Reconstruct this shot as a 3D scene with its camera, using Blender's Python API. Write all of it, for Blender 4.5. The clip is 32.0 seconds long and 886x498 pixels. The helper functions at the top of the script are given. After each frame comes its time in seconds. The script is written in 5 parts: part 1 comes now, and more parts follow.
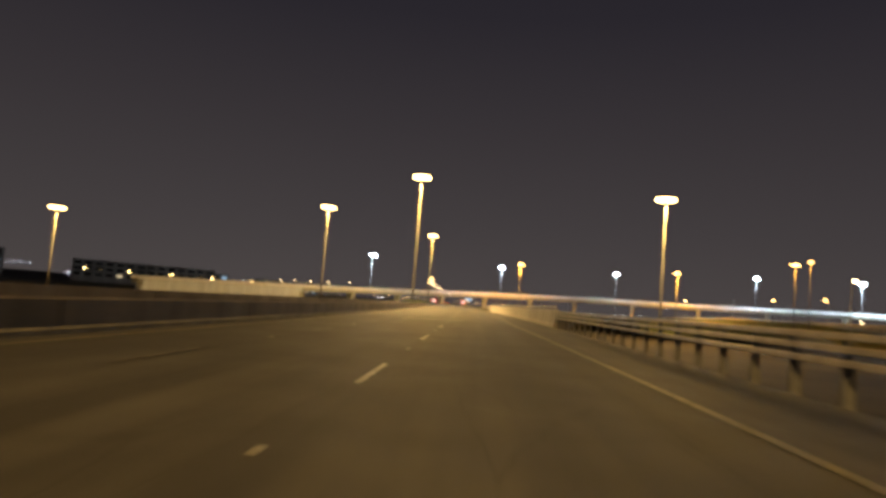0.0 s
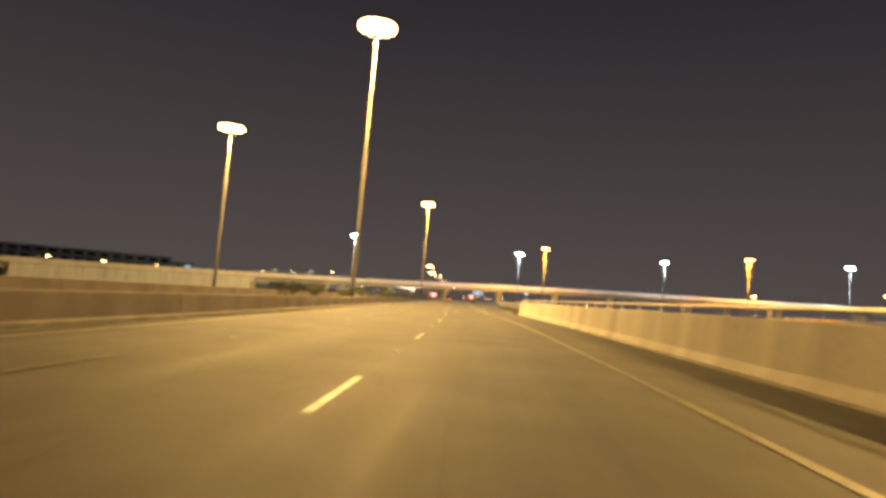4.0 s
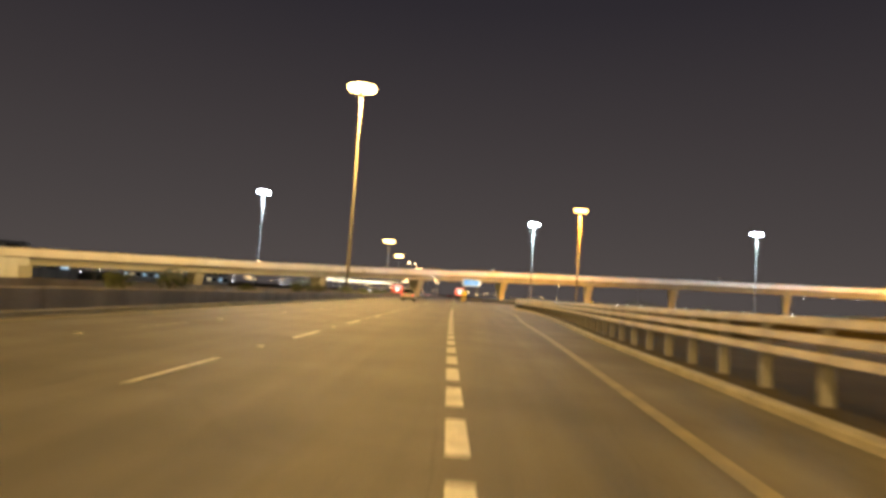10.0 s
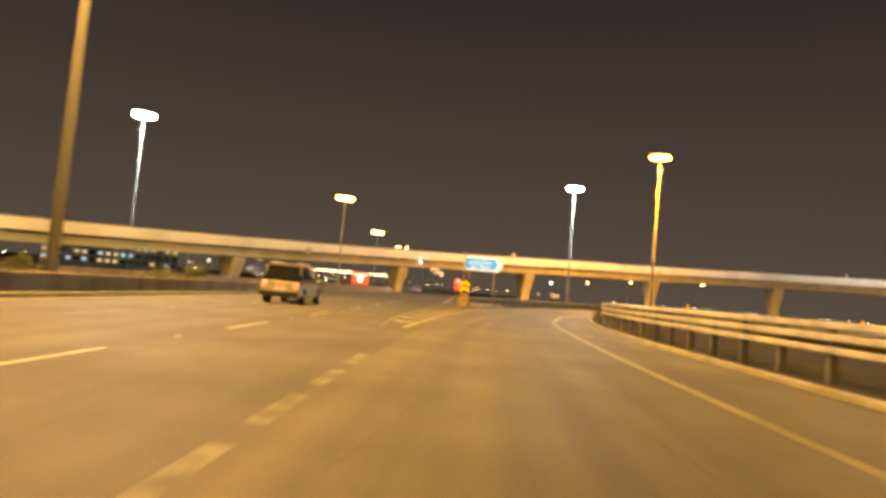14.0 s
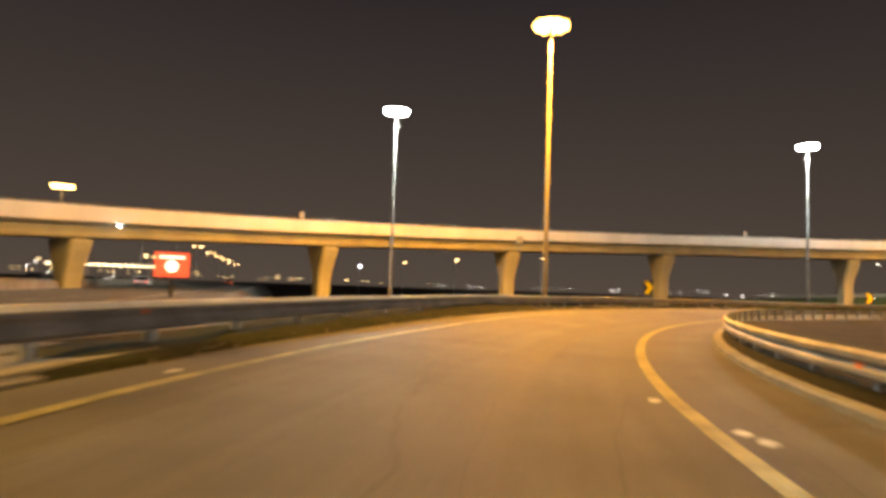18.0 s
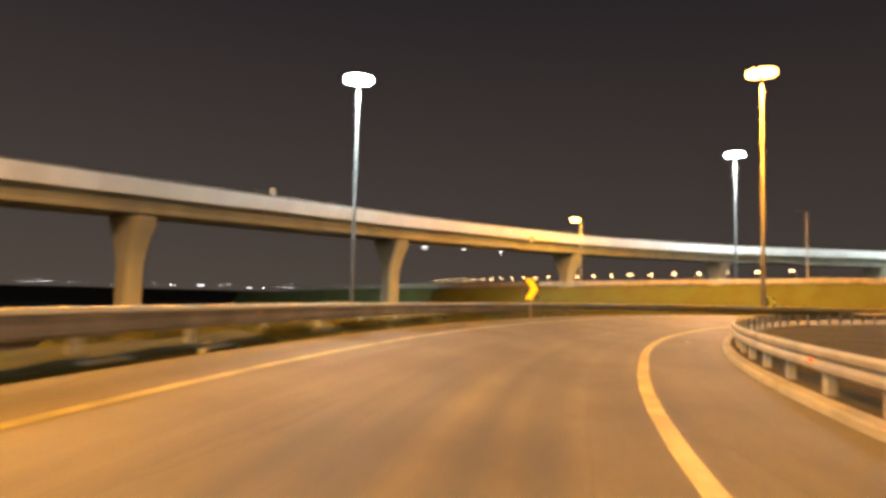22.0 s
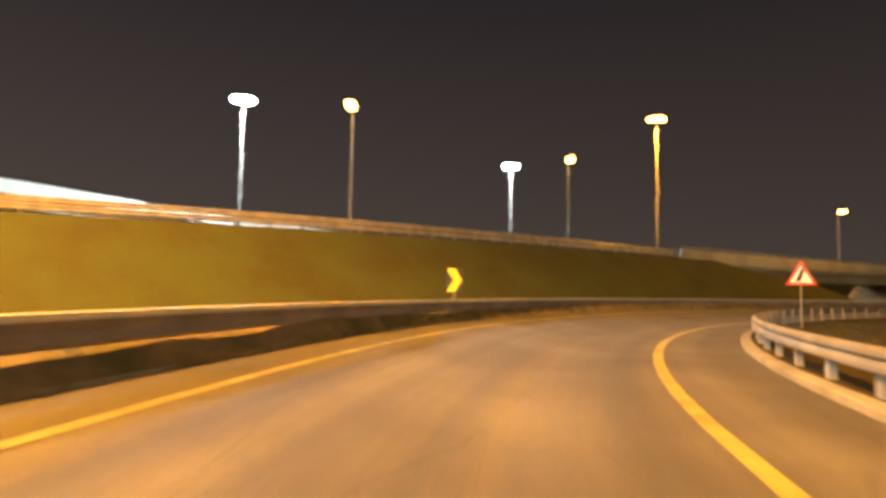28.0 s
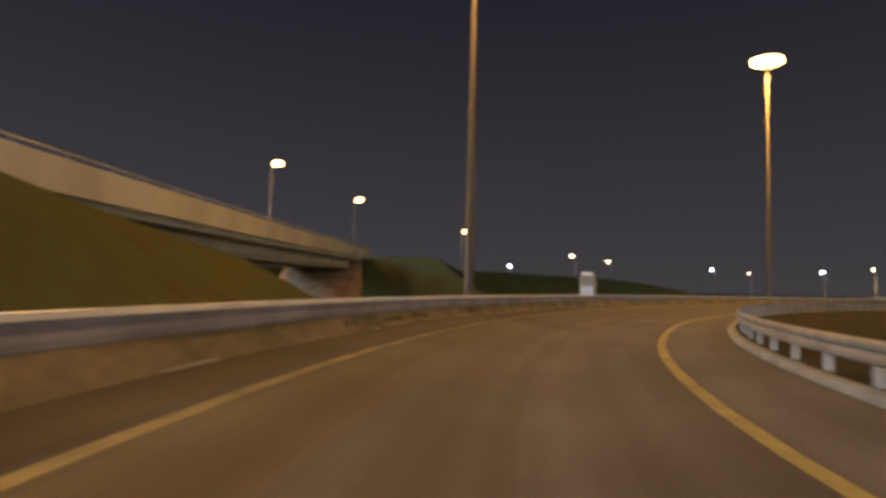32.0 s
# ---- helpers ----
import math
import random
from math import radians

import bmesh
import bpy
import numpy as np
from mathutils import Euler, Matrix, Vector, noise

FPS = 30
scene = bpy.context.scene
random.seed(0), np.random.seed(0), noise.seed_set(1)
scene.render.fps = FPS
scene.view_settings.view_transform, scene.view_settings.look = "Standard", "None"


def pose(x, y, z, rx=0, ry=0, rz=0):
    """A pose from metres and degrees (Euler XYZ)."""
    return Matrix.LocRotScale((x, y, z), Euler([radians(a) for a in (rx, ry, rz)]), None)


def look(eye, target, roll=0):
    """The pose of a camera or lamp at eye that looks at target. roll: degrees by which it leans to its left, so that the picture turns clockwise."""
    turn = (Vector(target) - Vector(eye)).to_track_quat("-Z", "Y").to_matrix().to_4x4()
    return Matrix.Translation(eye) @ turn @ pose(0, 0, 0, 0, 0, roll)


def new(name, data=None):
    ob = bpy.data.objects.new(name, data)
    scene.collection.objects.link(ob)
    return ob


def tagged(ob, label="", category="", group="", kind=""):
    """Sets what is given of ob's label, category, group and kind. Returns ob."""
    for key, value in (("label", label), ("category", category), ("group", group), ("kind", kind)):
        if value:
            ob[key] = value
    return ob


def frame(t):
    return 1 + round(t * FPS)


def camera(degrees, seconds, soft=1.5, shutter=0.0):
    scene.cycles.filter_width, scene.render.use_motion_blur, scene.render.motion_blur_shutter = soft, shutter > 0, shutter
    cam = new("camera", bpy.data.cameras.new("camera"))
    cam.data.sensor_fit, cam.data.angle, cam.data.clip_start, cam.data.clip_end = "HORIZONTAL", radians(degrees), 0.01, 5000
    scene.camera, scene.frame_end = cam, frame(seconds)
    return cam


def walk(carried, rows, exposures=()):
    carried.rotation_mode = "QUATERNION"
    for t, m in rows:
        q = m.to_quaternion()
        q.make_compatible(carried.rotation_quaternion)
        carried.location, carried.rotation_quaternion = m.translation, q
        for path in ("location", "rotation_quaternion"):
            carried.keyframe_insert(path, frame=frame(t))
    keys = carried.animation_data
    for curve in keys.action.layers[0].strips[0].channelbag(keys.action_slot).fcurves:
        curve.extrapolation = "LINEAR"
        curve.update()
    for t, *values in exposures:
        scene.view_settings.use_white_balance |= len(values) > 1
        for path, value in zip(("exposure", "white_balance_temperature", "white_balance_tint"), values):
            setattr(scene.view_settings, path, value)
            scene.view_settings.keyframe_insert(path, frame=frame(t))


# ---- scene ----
cam = camera(69.34, 32.0, soft=3.8, shutter=0.5)
PATH = [
    (0, (0.000, 0.000, 1.300), (0.000, 1.993, 1.466), 4.64),
    (0.5, (0.588, 9.815, 1.300), (0.585, 11.809, 1.463), 4.76),
    (1, (1.129, 19.673, 1.298), (1.124, 21.667, 1.455), 4.75),
    (1.5, (1.601, 29.575, 1.298), (1.593, 31.569, 1.453), 4.70),
    (2, (2.021, 39.477, 1.302), (2.008, 41.471, 1.458), 4.61),
    (2.5, (2.588, 49.305, 1.301), (2.571, 51.299, 1.459), 4.57),
    (3, (3.141, 59.027, 1.301), (3.117, 61.021, 1.452), 4.64),
    (3.5, (3.591, 68.588, 1.300), (3.560, 70.583, 1.451), 4.88),
    (4, (3.985, 77.989, 1.300), (3.954, 79.983, 1.449), 4.90),
    (4.5, (4.362, 87.293, 1.300), (4.332, 89.288, 1.447), 4.82),
    (5, (4.727, 96.568, 1.300), (4.697, 98.562, 1.445), 4.69),
    (5.5, (5.059, 105.879, 1.297), (5.030, 107.874, 1.441), 4.54),
    (6, (5.265, 115.297, 1.297), (5.241, 117.292, 1.442), 4.37),
    (6.5, (5.307, 124.860, 1.294), (5.290, 126.854, 1.436), 4.64),
    (7, (5.272, 134.483, 1.296), (5.261, 136.478, 1.438), 4.73),
    (7.5, (5.633, 143.860, 1.299), (5.631, 145.855, 1.434), 4.82),
    (8, (6.076, 152.960, 1.300), (6.079, 154.955, 1.442), 4.96),
    (8.5, (6.539, 161.832, 1.300), (6.546, 163.827, 1.439), 4.93),
    (9, (7.027, 170.547, 1.299), (7.039, 172.543, 1.431), 4.63),
    (9.5, (7.557, 179.135, 1.300), (7.566, 181.130, 1.440), 4.21),
    (10, (8.086, 187.674, 1.301), (8.090, 189.669, 1.442), 3.98),
    (10.5, (8.620, 196.239, 1.299), (8.614, 198.234, 1.431), 4.37),
    (11, (9.103, 204.717, 1.301), (9.085, 206.712, 1.431), 4.34),
    (11.5, (9.529, 213.100, 1.301), (9.499, 215.095, 1.429), 4.53),
    (12, (9.916, 221.256, 1.300), (9.881, 223.252, 1.422), 4.83),
    (12.5, (10.293, 229.170, 1.302), (10.258, 231.166, 1.428), 4.88),
    (13, (10.650, 236.865, 1.301), (10.613, 238.861, 1.422), 5.05),
    (13.5, (10.963, 244.328, 1.303), (10.930, 246.323, 1.425), 5.23),
    (14, (11.244, 251.503, 1.300), (11.219, 253.498, 1.425), 5.09),
    (14.5, (11.551, 258.459, 1.300), (11.542, 260.455, 1.427), 4.82),
    (15, (11.935, 265.265, 1.300), (11.950, 267.261, 1.427), 4.50),
    (15.5, (12.471, 271.988, 1.295), (12.528, 273.983, 1.419), 4.17),
    (16, (13.269, 278.691, 1.290), (13.388, 280.684, 1.404), 3.86),
    (16.5, (14.223, 285.112, 1.295), (14.426, 287.099, 1.414), 3.21),
    (17, (15.327, 291.145, 1.306), (15.628, 293.118, 1.429), 2.54),
    (17.5, (16.725, 296.756, 1.294), (17.148, 298.708, 1.412), 2.25),
    (18, (18.674, 302.274, 1.302), (19.239, 304.189, 1.422), 1.99),
    (18.5, (20.989, 307.622, 1.303), (21.711, 309.483, 1.430), 1.72),
    (19, (23.723, 312.767, 1.300), (24.609, 314.555, 1.428), 1.56),
    (19.5, (26.834, 317.557, 1.304), (27.878, 319.257, 1.437), 1.36),
    (20, (30.274, 321.925, 1.302), (31.475, 323.519, 1.435), 1.27),
    (20.5, (34.207, 326.016, 1.298), (35.538, 327.503, 1.434), 1.47),
    (21, (38.662, 329.874, 1.298), (40.117, 331.239, 1.435), 1.56),
    (21.5, (43.546, 333.385, 1.299), (45.113, 334.619, 1.442), 1.53),
    (22, (48.736, 336.476, 1.299), (50.411, 337.559, 1.443), 1.57),
    (22.5, (54.184, 339.057, 1.298), (55.960, 339.966, 1.432), 1.42),
    (23, (59.757, 341.072, 1.304), (61.613, 341.804, 1.442), 1.26),
    (23.5, (65.395, 342.547, 1.303), (67.313, 343.097, 1.443), 1.22),
    (24, (71.152, 343.483, 1.301), (73.115, 343.844, 1.432), 1.26),
    (24.5, (77.077, 343.901, 1.301), (79.066, 344.069, 1.428), 1.42),
    (25, (83.054, 343.755, 1.299), (85.051, 343.744, 1.423), 1.33),
    (25.5, (89.169, 343.089, 1.294), (91.158, 342.920, 1.417), 1.29),
    (26, (95.262, 341.834, 1.300), (97.230, 341.504, 1.426), 1.21),
    (26.5, (101.274, 340.048, 1.300), (103.208, 339.555, 1.430), 1.11),
    (27, (107.132, 337.749, 1.300), (109.016, 337.091, 1.435), 1.02),
    (27.5, (112.760, 334.957, 1.303), (114.577, 334.132, 1.439), 0.95),
    (28, (118.087, 331.715, 1.309), (119.817, 330.720, 1.439), 0.95),
    (28.5, (122.794, 328.310, 1.295), (124.406, 327.134, 1.417), 0.82),
    (29, (127.292, 324.388, 1.291), (128.771, 323.048, 1.412), 0.77),
    (29.5, (131.201, 319.929, 1.298), (132.532, 318.440, 1.415), 1.05),
    (30, (134.685, 314.961, 1.300), (135.851, 313.340, 1.421), 1.02),
    (30.5, (137.642, 309.585, 1.302), (138.630, 307.851, 1.425), 1.04),
    (31, (140.017, 303.955, 1.297), (140.817, 302.126, 1.419), 0.91),
    (31.5, (141.789, 297.784, 1.301), (142.386, 295.879, 1.424), 0.98),
    (32, (143.229, 291.071, 1.299), (143.610, 289.112, 1.418), 1.25),
]
EXPOSURES = [(0, 0.45, 5900, 10), (1, 0.7, 6000, 10), (2, 0.85, 6100, 10), (3, 0.9, 6200, 9), (4.5, 0.6, 6300, 9), (6, 0.4, 6300, 9), (9, 0.65, 6000, 9), (11, 0.7, 6300, 9), (13, 0.75, 7100, 9),
             (15.5, 0.8, 9600, 10), (18, 0.6, 7800, 9), (20, 0.5, 6900, 9), (21.5, 0.52, 6900, 9), (24, 0.52, 7900, 10), (25, 0.52, 7300, 10), (28, 0.88, 7200, 10), (29.5, 1.0, 5700, 9), (30.5, 1.0, 5300, 9), (32, 0.88, 5300, 10)]
walk(cam, [(t, look(eye, target, roll)) for t, eye, target, roll in PATH], EXPOSURES)

# ---- night sky and lamps ----
world = bpy.data.worlds.new("night_sky")
scene.world = world
world.use_nodes = True
wn, wl = world.node_tree.nodes, world.node_tree.links
wn.clear()
w_out, w_bg = wn.new("ShaderNodeOutputWorld"), wn.new("ShaderNodeBackground")
w_ramp, w_sep, w_geo = wn.new("ShaderNodeValToRGB"), wn.new("ShaderNodeSeparateXYZ"), wn.new("ShaderNodeTexCoord")
w_ramp.color_ramp.elements[0].position, w_ramp.color_ramp.elements[0].color = 0.0, (0.060, 0.0480, 0.0425, 1)
w_ramp.color_ramp.elements[1].position, w_ramp.color_ramp.elements[1].color = 0.85, (0.0050, 0.0050, 0.0085, 1)
for height, glow in ((0.12, (0.046, 0.0372, 0.0348, 1)), (0.26, (0.033, 0.0265, 0.0265, 1)), (0.42, (0.019, 0.0157, 0.0185, 1))):
    w_ramp.color_ramp.elements.new(height).color = glow
wl.new(w_geo.outputs["Generated"], w_sep.inputs[0])
wl.new(w_sep.outputs[2], w_ramp.inputs[0])
# the town lies to the north: its glow fades towards the south
w_town, w_fade, w_mul = wn.new("ShaderNodeVectorMath"), wn.new("ShaderNodeMapRange"), wn.new("ShaderNodeVectorMath")
w_town.operation, w_mul.operation = "DOT_PRODUCT", "SCALE"
w_town.inputs[1].default_value = (0.1, 0.995, 0.0)
w_fade.inputs["From Min"].default_value, w_fade.inputs["From Max"].default_value = -1.0, 1.0
w_fade.inputs["To Min"].default_value, w_fade.inputs["To Max"].default_value = 0.52, 0.92
wl.new(w_geo.outputs["Generated"], w_town.inputs[0]), wl.new(w_town.outputs["Value"], w_fade.inputs[0])
wl.new(w_ramp.outputs[0], w_mul.inputs[0]), wl.new(w_fade.outputs[0], w_mul.inputs["Scale"])
wl.new(w_mul.outputs[0], w_bg.inputs[0])
wl.new(w_bg.outputs[0], w_out.inputs[0])
w_bg.inputs[1].default_value = 1.0

SODIUM, AMBER, HALIDE = (1.0, 0.57, 0.15), (1.0, 0.42, 0.05), (0.82, 0.96, 1.0)
MAST_POWER = {(148.4, 257.0): 15000, (124.0, 224.0): 14000, (-32.9, 178.4): 75000, (-4.8, 277.3): 140000, (-104.0, 171.0): 60000, (187.6, 253.3): 60000, (-12.0, -40.0): 120000, (43.7, 126.5): 105000, (44.0, 355.2): 150000, (-6.0, 144.2): 150000}
# x, y, lamp height, kind: high masts of the interchange
MASTS = [
    # unseen mast, added behind the start to brighten the first stretch of road
    (-12.0, -40.0, 29.0, "sodium"),
    (-32.9, 178.4, 25.5, "sodium"), (-6.0, 144.2, 29.5, "sodium"), (-4.8, 277.3, 30.0, "sodium"), (-104.0, 171.0, 18.5, "sodium"),
    (43.7, 126.5, 25.5, "sodium"), (44.0, 355.2, 26.0, "amber"), (127.3, 345.1, 27.5, "amber"),
    (187.6, 253.3, 29.0, "amber"), (148.4, 257.0, 29.6, "amber"), (124.0, 224.0, 24.5, "amber"),
    (-37.8, 348.7, 24.2, "halide"), (36.35, 386.7, 25.2, "halide"), (105.85, 386.0, 26.9, "halide"),
    (175.0, 354.8, 28.7, "halide"), (206.2, 312.8, 27.0, "halide"), (228.5, 251.8, 28.3, "halide"),
]
for mx, my, mz, kind in MASTS:
    lamp = bpy.data.lights.new("mast_lamp", "POINT" if kind == "halide" else "SPOT")
    if kind != "halide":
        wide = kind == "sodium"
        lamp.spot_size, lamp.spot_blend = math.radians(174 if wide else 162), 0.3 if wide else 0.55
    lamp.color = {"sodium": SODIUM, "amber": AMBER, "halide": HALIDE}[kind]
    lamp.energy, lamp.shadow_soft_size = MAST_POWER.get((mx, my), 160000 if kind == "sodium" else 165000 if kind != "halide" else 42000), 1.4
    new("mast_lamp", lamp).location = (mx, my, mz - 1.6)

lamp = bpy.data.lights.new("pole_lamp", "POINT")
lamp.color, lamp.energy, lamp.shadow_soft_size = (1.0, 0.44, 0.02), 3000, 0.3
new("pole_lamp", lamp).location = (142.9, 371.7, 13.2)

# ---- materials ----


def mat(name, color, rough=0.7, metal=0.0, vary=0.25, scale=3.0, fine=40.0, bump=0.15, tint=None, emit=None, power=0.0, coat=0.0, streak=False, spec=0.5):
    """A surface with coarse stains and fine grain; tint is the colour of the stains."""
    m = bpy.data.materials.new(name)
    m.use_nodes = True
    n, l = m.node_tree.nodes, m.node_tree.links
    b = n["Principled BSDF"]
    b.inputs["Roughness"].default_value, b.inputs["Metallic"].default_value = rough, metal
    b.inputs["Coat Weight"].default_value, b.inputs["Specular IOR Level"].default_value = coat, spec
    tc, mp = n.new("ShaderNodeTexCoord"), n.new("ShaderNodeMapping")
    l.new(tc.outputs["Object"], mp.inputs[0])
    if streak:
        mp.inputs["Scale"].default_value = (1, 1, 0.15)
    big, small = n.new("ShaderNodeTexNoise"), n.new("ShaderNodeTexNoise")
    big.inputs["Scale"].default_value, big.inputs["Detail"].default_value = 1.0 / scale, 5
    small.inputs["Scale"].default_value, small.inputs["Detail"].default_value = fine, 3
    l.new(mp.outputs[0], big.inputs[0]), l.new(tc.outputs["Object"], small.inputs[0])
    mix, mix2 = n.new("ShaderNodeMix"), n.new("ShaderNodeMix")
    mix.data_type = mix2.data_type = "RGBA"
    dark = tint or tuple(c * (1 - vary) for c in color)
    mix.inputs["A"].default_value, mix.inputs["B"].default_value = (*dark, 1), (*color, 1)
    ramp = n.new("ShaderNodeMapRange")
    ramp.inputs["From Min"].default_value, ramp.inputs["From Max"].default_value = 0.35, 0.62
    l.new(big.outputs[0], ramp.inputs[0]), l.new(ramp.outputs[0], mix.inputs["Factor"])
    mix2.blend_type = "MULTIPLY"
    mix2.inputs["Factor"].default_value = min(1.0, vary * 1.6)
    l.new(mix.outputs["Result"], mix2.inputs["A"]), l.new(small.outputs[0], mix2.inputs["B"])
    gain = n.new("ShaderNodeMix")
    gain.data_type, gain.blend_type = "RGBA", "MULTIPLY"
    gain.inputs["Factor"].default_value = 1.0
    up = 1 + 0.8 * min(1.0, vary * 1.6)
    gain.inputs["B"].default_value = (up, up, up, 1)
    l.new(mix2.outputs["Result"], gain.inputs["A"]), l.new(gain.outputs["Result"], b.inputs["Base Color"])
    if bump:
        bm_ = n.new("ShaderNodeBump")
        bm_.inputs["Strength"].default_value, bm_.inputs["Distance"].default_value = bump, 0.02
        l.new(small.outputs[0], bm_.inputs["Height"]), l.new(bm_.outputs[0], b.inputs["Normal"])
    if emit:
        b.inputs["Emission Color"].default_value, b.inputs["Emission Strength"].default_value = (*emit, 1), power
    return m


def asphalt(name, color, rough, seed):
    """Rolled asphalt: aggregate, mottling, darker wheel tracks and thin cracks that run along the road."""
    m = bpy.data.materials.new(name)
    m.use_nodes = True
    n, l = m.node_tree.nodes, m.node_tree.links
    b = n["Principled BSDF"]
    b.inputs["Specular IOR Level"].default_value = 0.3
    uv, along, crack_map = n.new("ShaderNodeUVMap"), n.new("ShaderNodeMapping"), n.new("ShaderNodeMapping")
    uv.uv_map = "road"
    tc = n.new("ShaderNodeTexCoord")
    along.inputs["Scale"].default_value, along.inputs["Location"].default_value = (1.3, 0.035, 1), (seed, seed, 0)
    crack_map.inputs["Scale"].default_value = (0.9, 0.11, 1)
    l.new(uv.outputs[0], along.inputs[0]), l.new(uv.outputs[0], crack_map.inputs[0])
    track, mottle, grain = (n.new("ShaderNodeTexNoise") for _ in range(3))
    track.inputs["Scale"].default_value, track.inputs["Detail"].default_value = 1.0, 3
    mottle.inputs["Scale"].default_value, mottle.inputs["Detail"].default_value = 0.35, 6
    grain.inputs["Scale"].default_value, grain.inputs["Detail"].default_value = 45, 4
    l.new(along.outputs[0], track.inputs[0]), l.new(tc.outputs["Object"], mottle.inputs[0]), l.new(tc.outputs["Object"], grain.inputs[0])
    cracks = n.new("ShaderNodeTexVoronoi")
    cracks.feature, cracks.inputs["Scale"].default_value = "DISTANCE_TO_EDGE", 0.55
    warp = n.new("ShaderNodeMix")
    warp.data_type, warp.blend_type = "RGBA", "LINEAR_LIGHT"
    warp.inputs["Factor"].default_value = 0.12
    l.new(crack_map.outputs[0], warp.inputs["A"]), l.new(mottle.outputs["Color"], warp.inputs["B"]), l.new(warp.outputs["Result"], cracks.inputs["Vector"])
    thin, gate = n.new("ShaderNodeMapRange"), n.new("ShaderNodeMapRange")
    thin.inputs["From Max"].default_value, thin.inputs["To Min"].default_value = 0.006, 0.78
    gate.inputs["From Min"].default_value, gate.inputs["From Max"].default_value = 0.50, 0.56
    l.new(cracks.outputs["Distance"], thin.inputs[0]), l.new(mottle.outputs[0], gate.inputs[0])
    open_ = n.new("ShaderNodeMath")
    open_.operation = "MAXIMUM"
    l.new(thin.outputs[0], open_.inputs[0]), l.new(gate.outputs[0], open_.inputs[1])
    cols = [tuple(c * k for c in color) for k in (0.62, 1.22)]
    m1, m2, m3, m4 = (n.new("ShaderNodeMix") for _ in range(4))
    for x in (m1, m2, m3, m4):
        x.data_type = "RGBA"
    r1, r2 = n.new("ShaderNodeMapRange"), n.new("ShaderNodeMapRange")
    r1.inputs["From Min"].default_value, r1.inputs["From Max"].default_value = 0.32, 0.68
    r2.inputs["From Min"].default_value, r2.inputs["From Max"].default_value, r2.inputs["To Min"].default_value, r2.inputs["To Max"].default_value = 0.3, 0.7, 0.72, 1.25
    l.new(track.outputs[0], r1.inputs[0]), l.new(mottle.outputs[0], r2.inputs[0])
    m1.inputs["A"].default_value, m1.inputs["B"].default_value = (*cols[0], 1), (*cols[1], 1)
    l.new(r1.outputs[0], m1.inputs["Factor"])
    for x, src in ((m2, r2.outputs[0]), (m4, open_.outputs[0])):
        x.blend_type, x.inputs["Factor"].default_value = "MULTIPLY", 1.0
        l.new(src, x.inputs["B"])
    m3.blend_type, m3.inputs["Factor"].default_value = "OVERLAY", 0.55
    l.new(m1.outputs["Result"], m2.inputs["A"]), l.new(m2.outputs["Result"], m3.inputs["A"]), l.new(grain.outputs[0], m3.inputs["B"])
    l.new(m3.outputs["Result"], m4.inputs["A"]), l.new(m4.outputs["Result"], b.inputs["Base Color"])
    rr = n.new("ShaderNodeMapRange")
    rr.inputs["To Min"].default_value, rr.inputs["To Max"].default_value = rough - 0.12, rough + 0.15
    l.new(track.outputs[0], rr.inputs[0]), l.new(rr.outputs[0], b.inputs["Roughness"])
    bump = n.new("ShaderNodeBump")
    bump.inputs["Strength"].default_value, bump.inputs["Distance"].default_value = 0.4, 0.012
    l.new(grain.outputs[0], bump.inputs["Height"]), l.new(bump.outputs[0], b.inputs["Normal"])
    return m


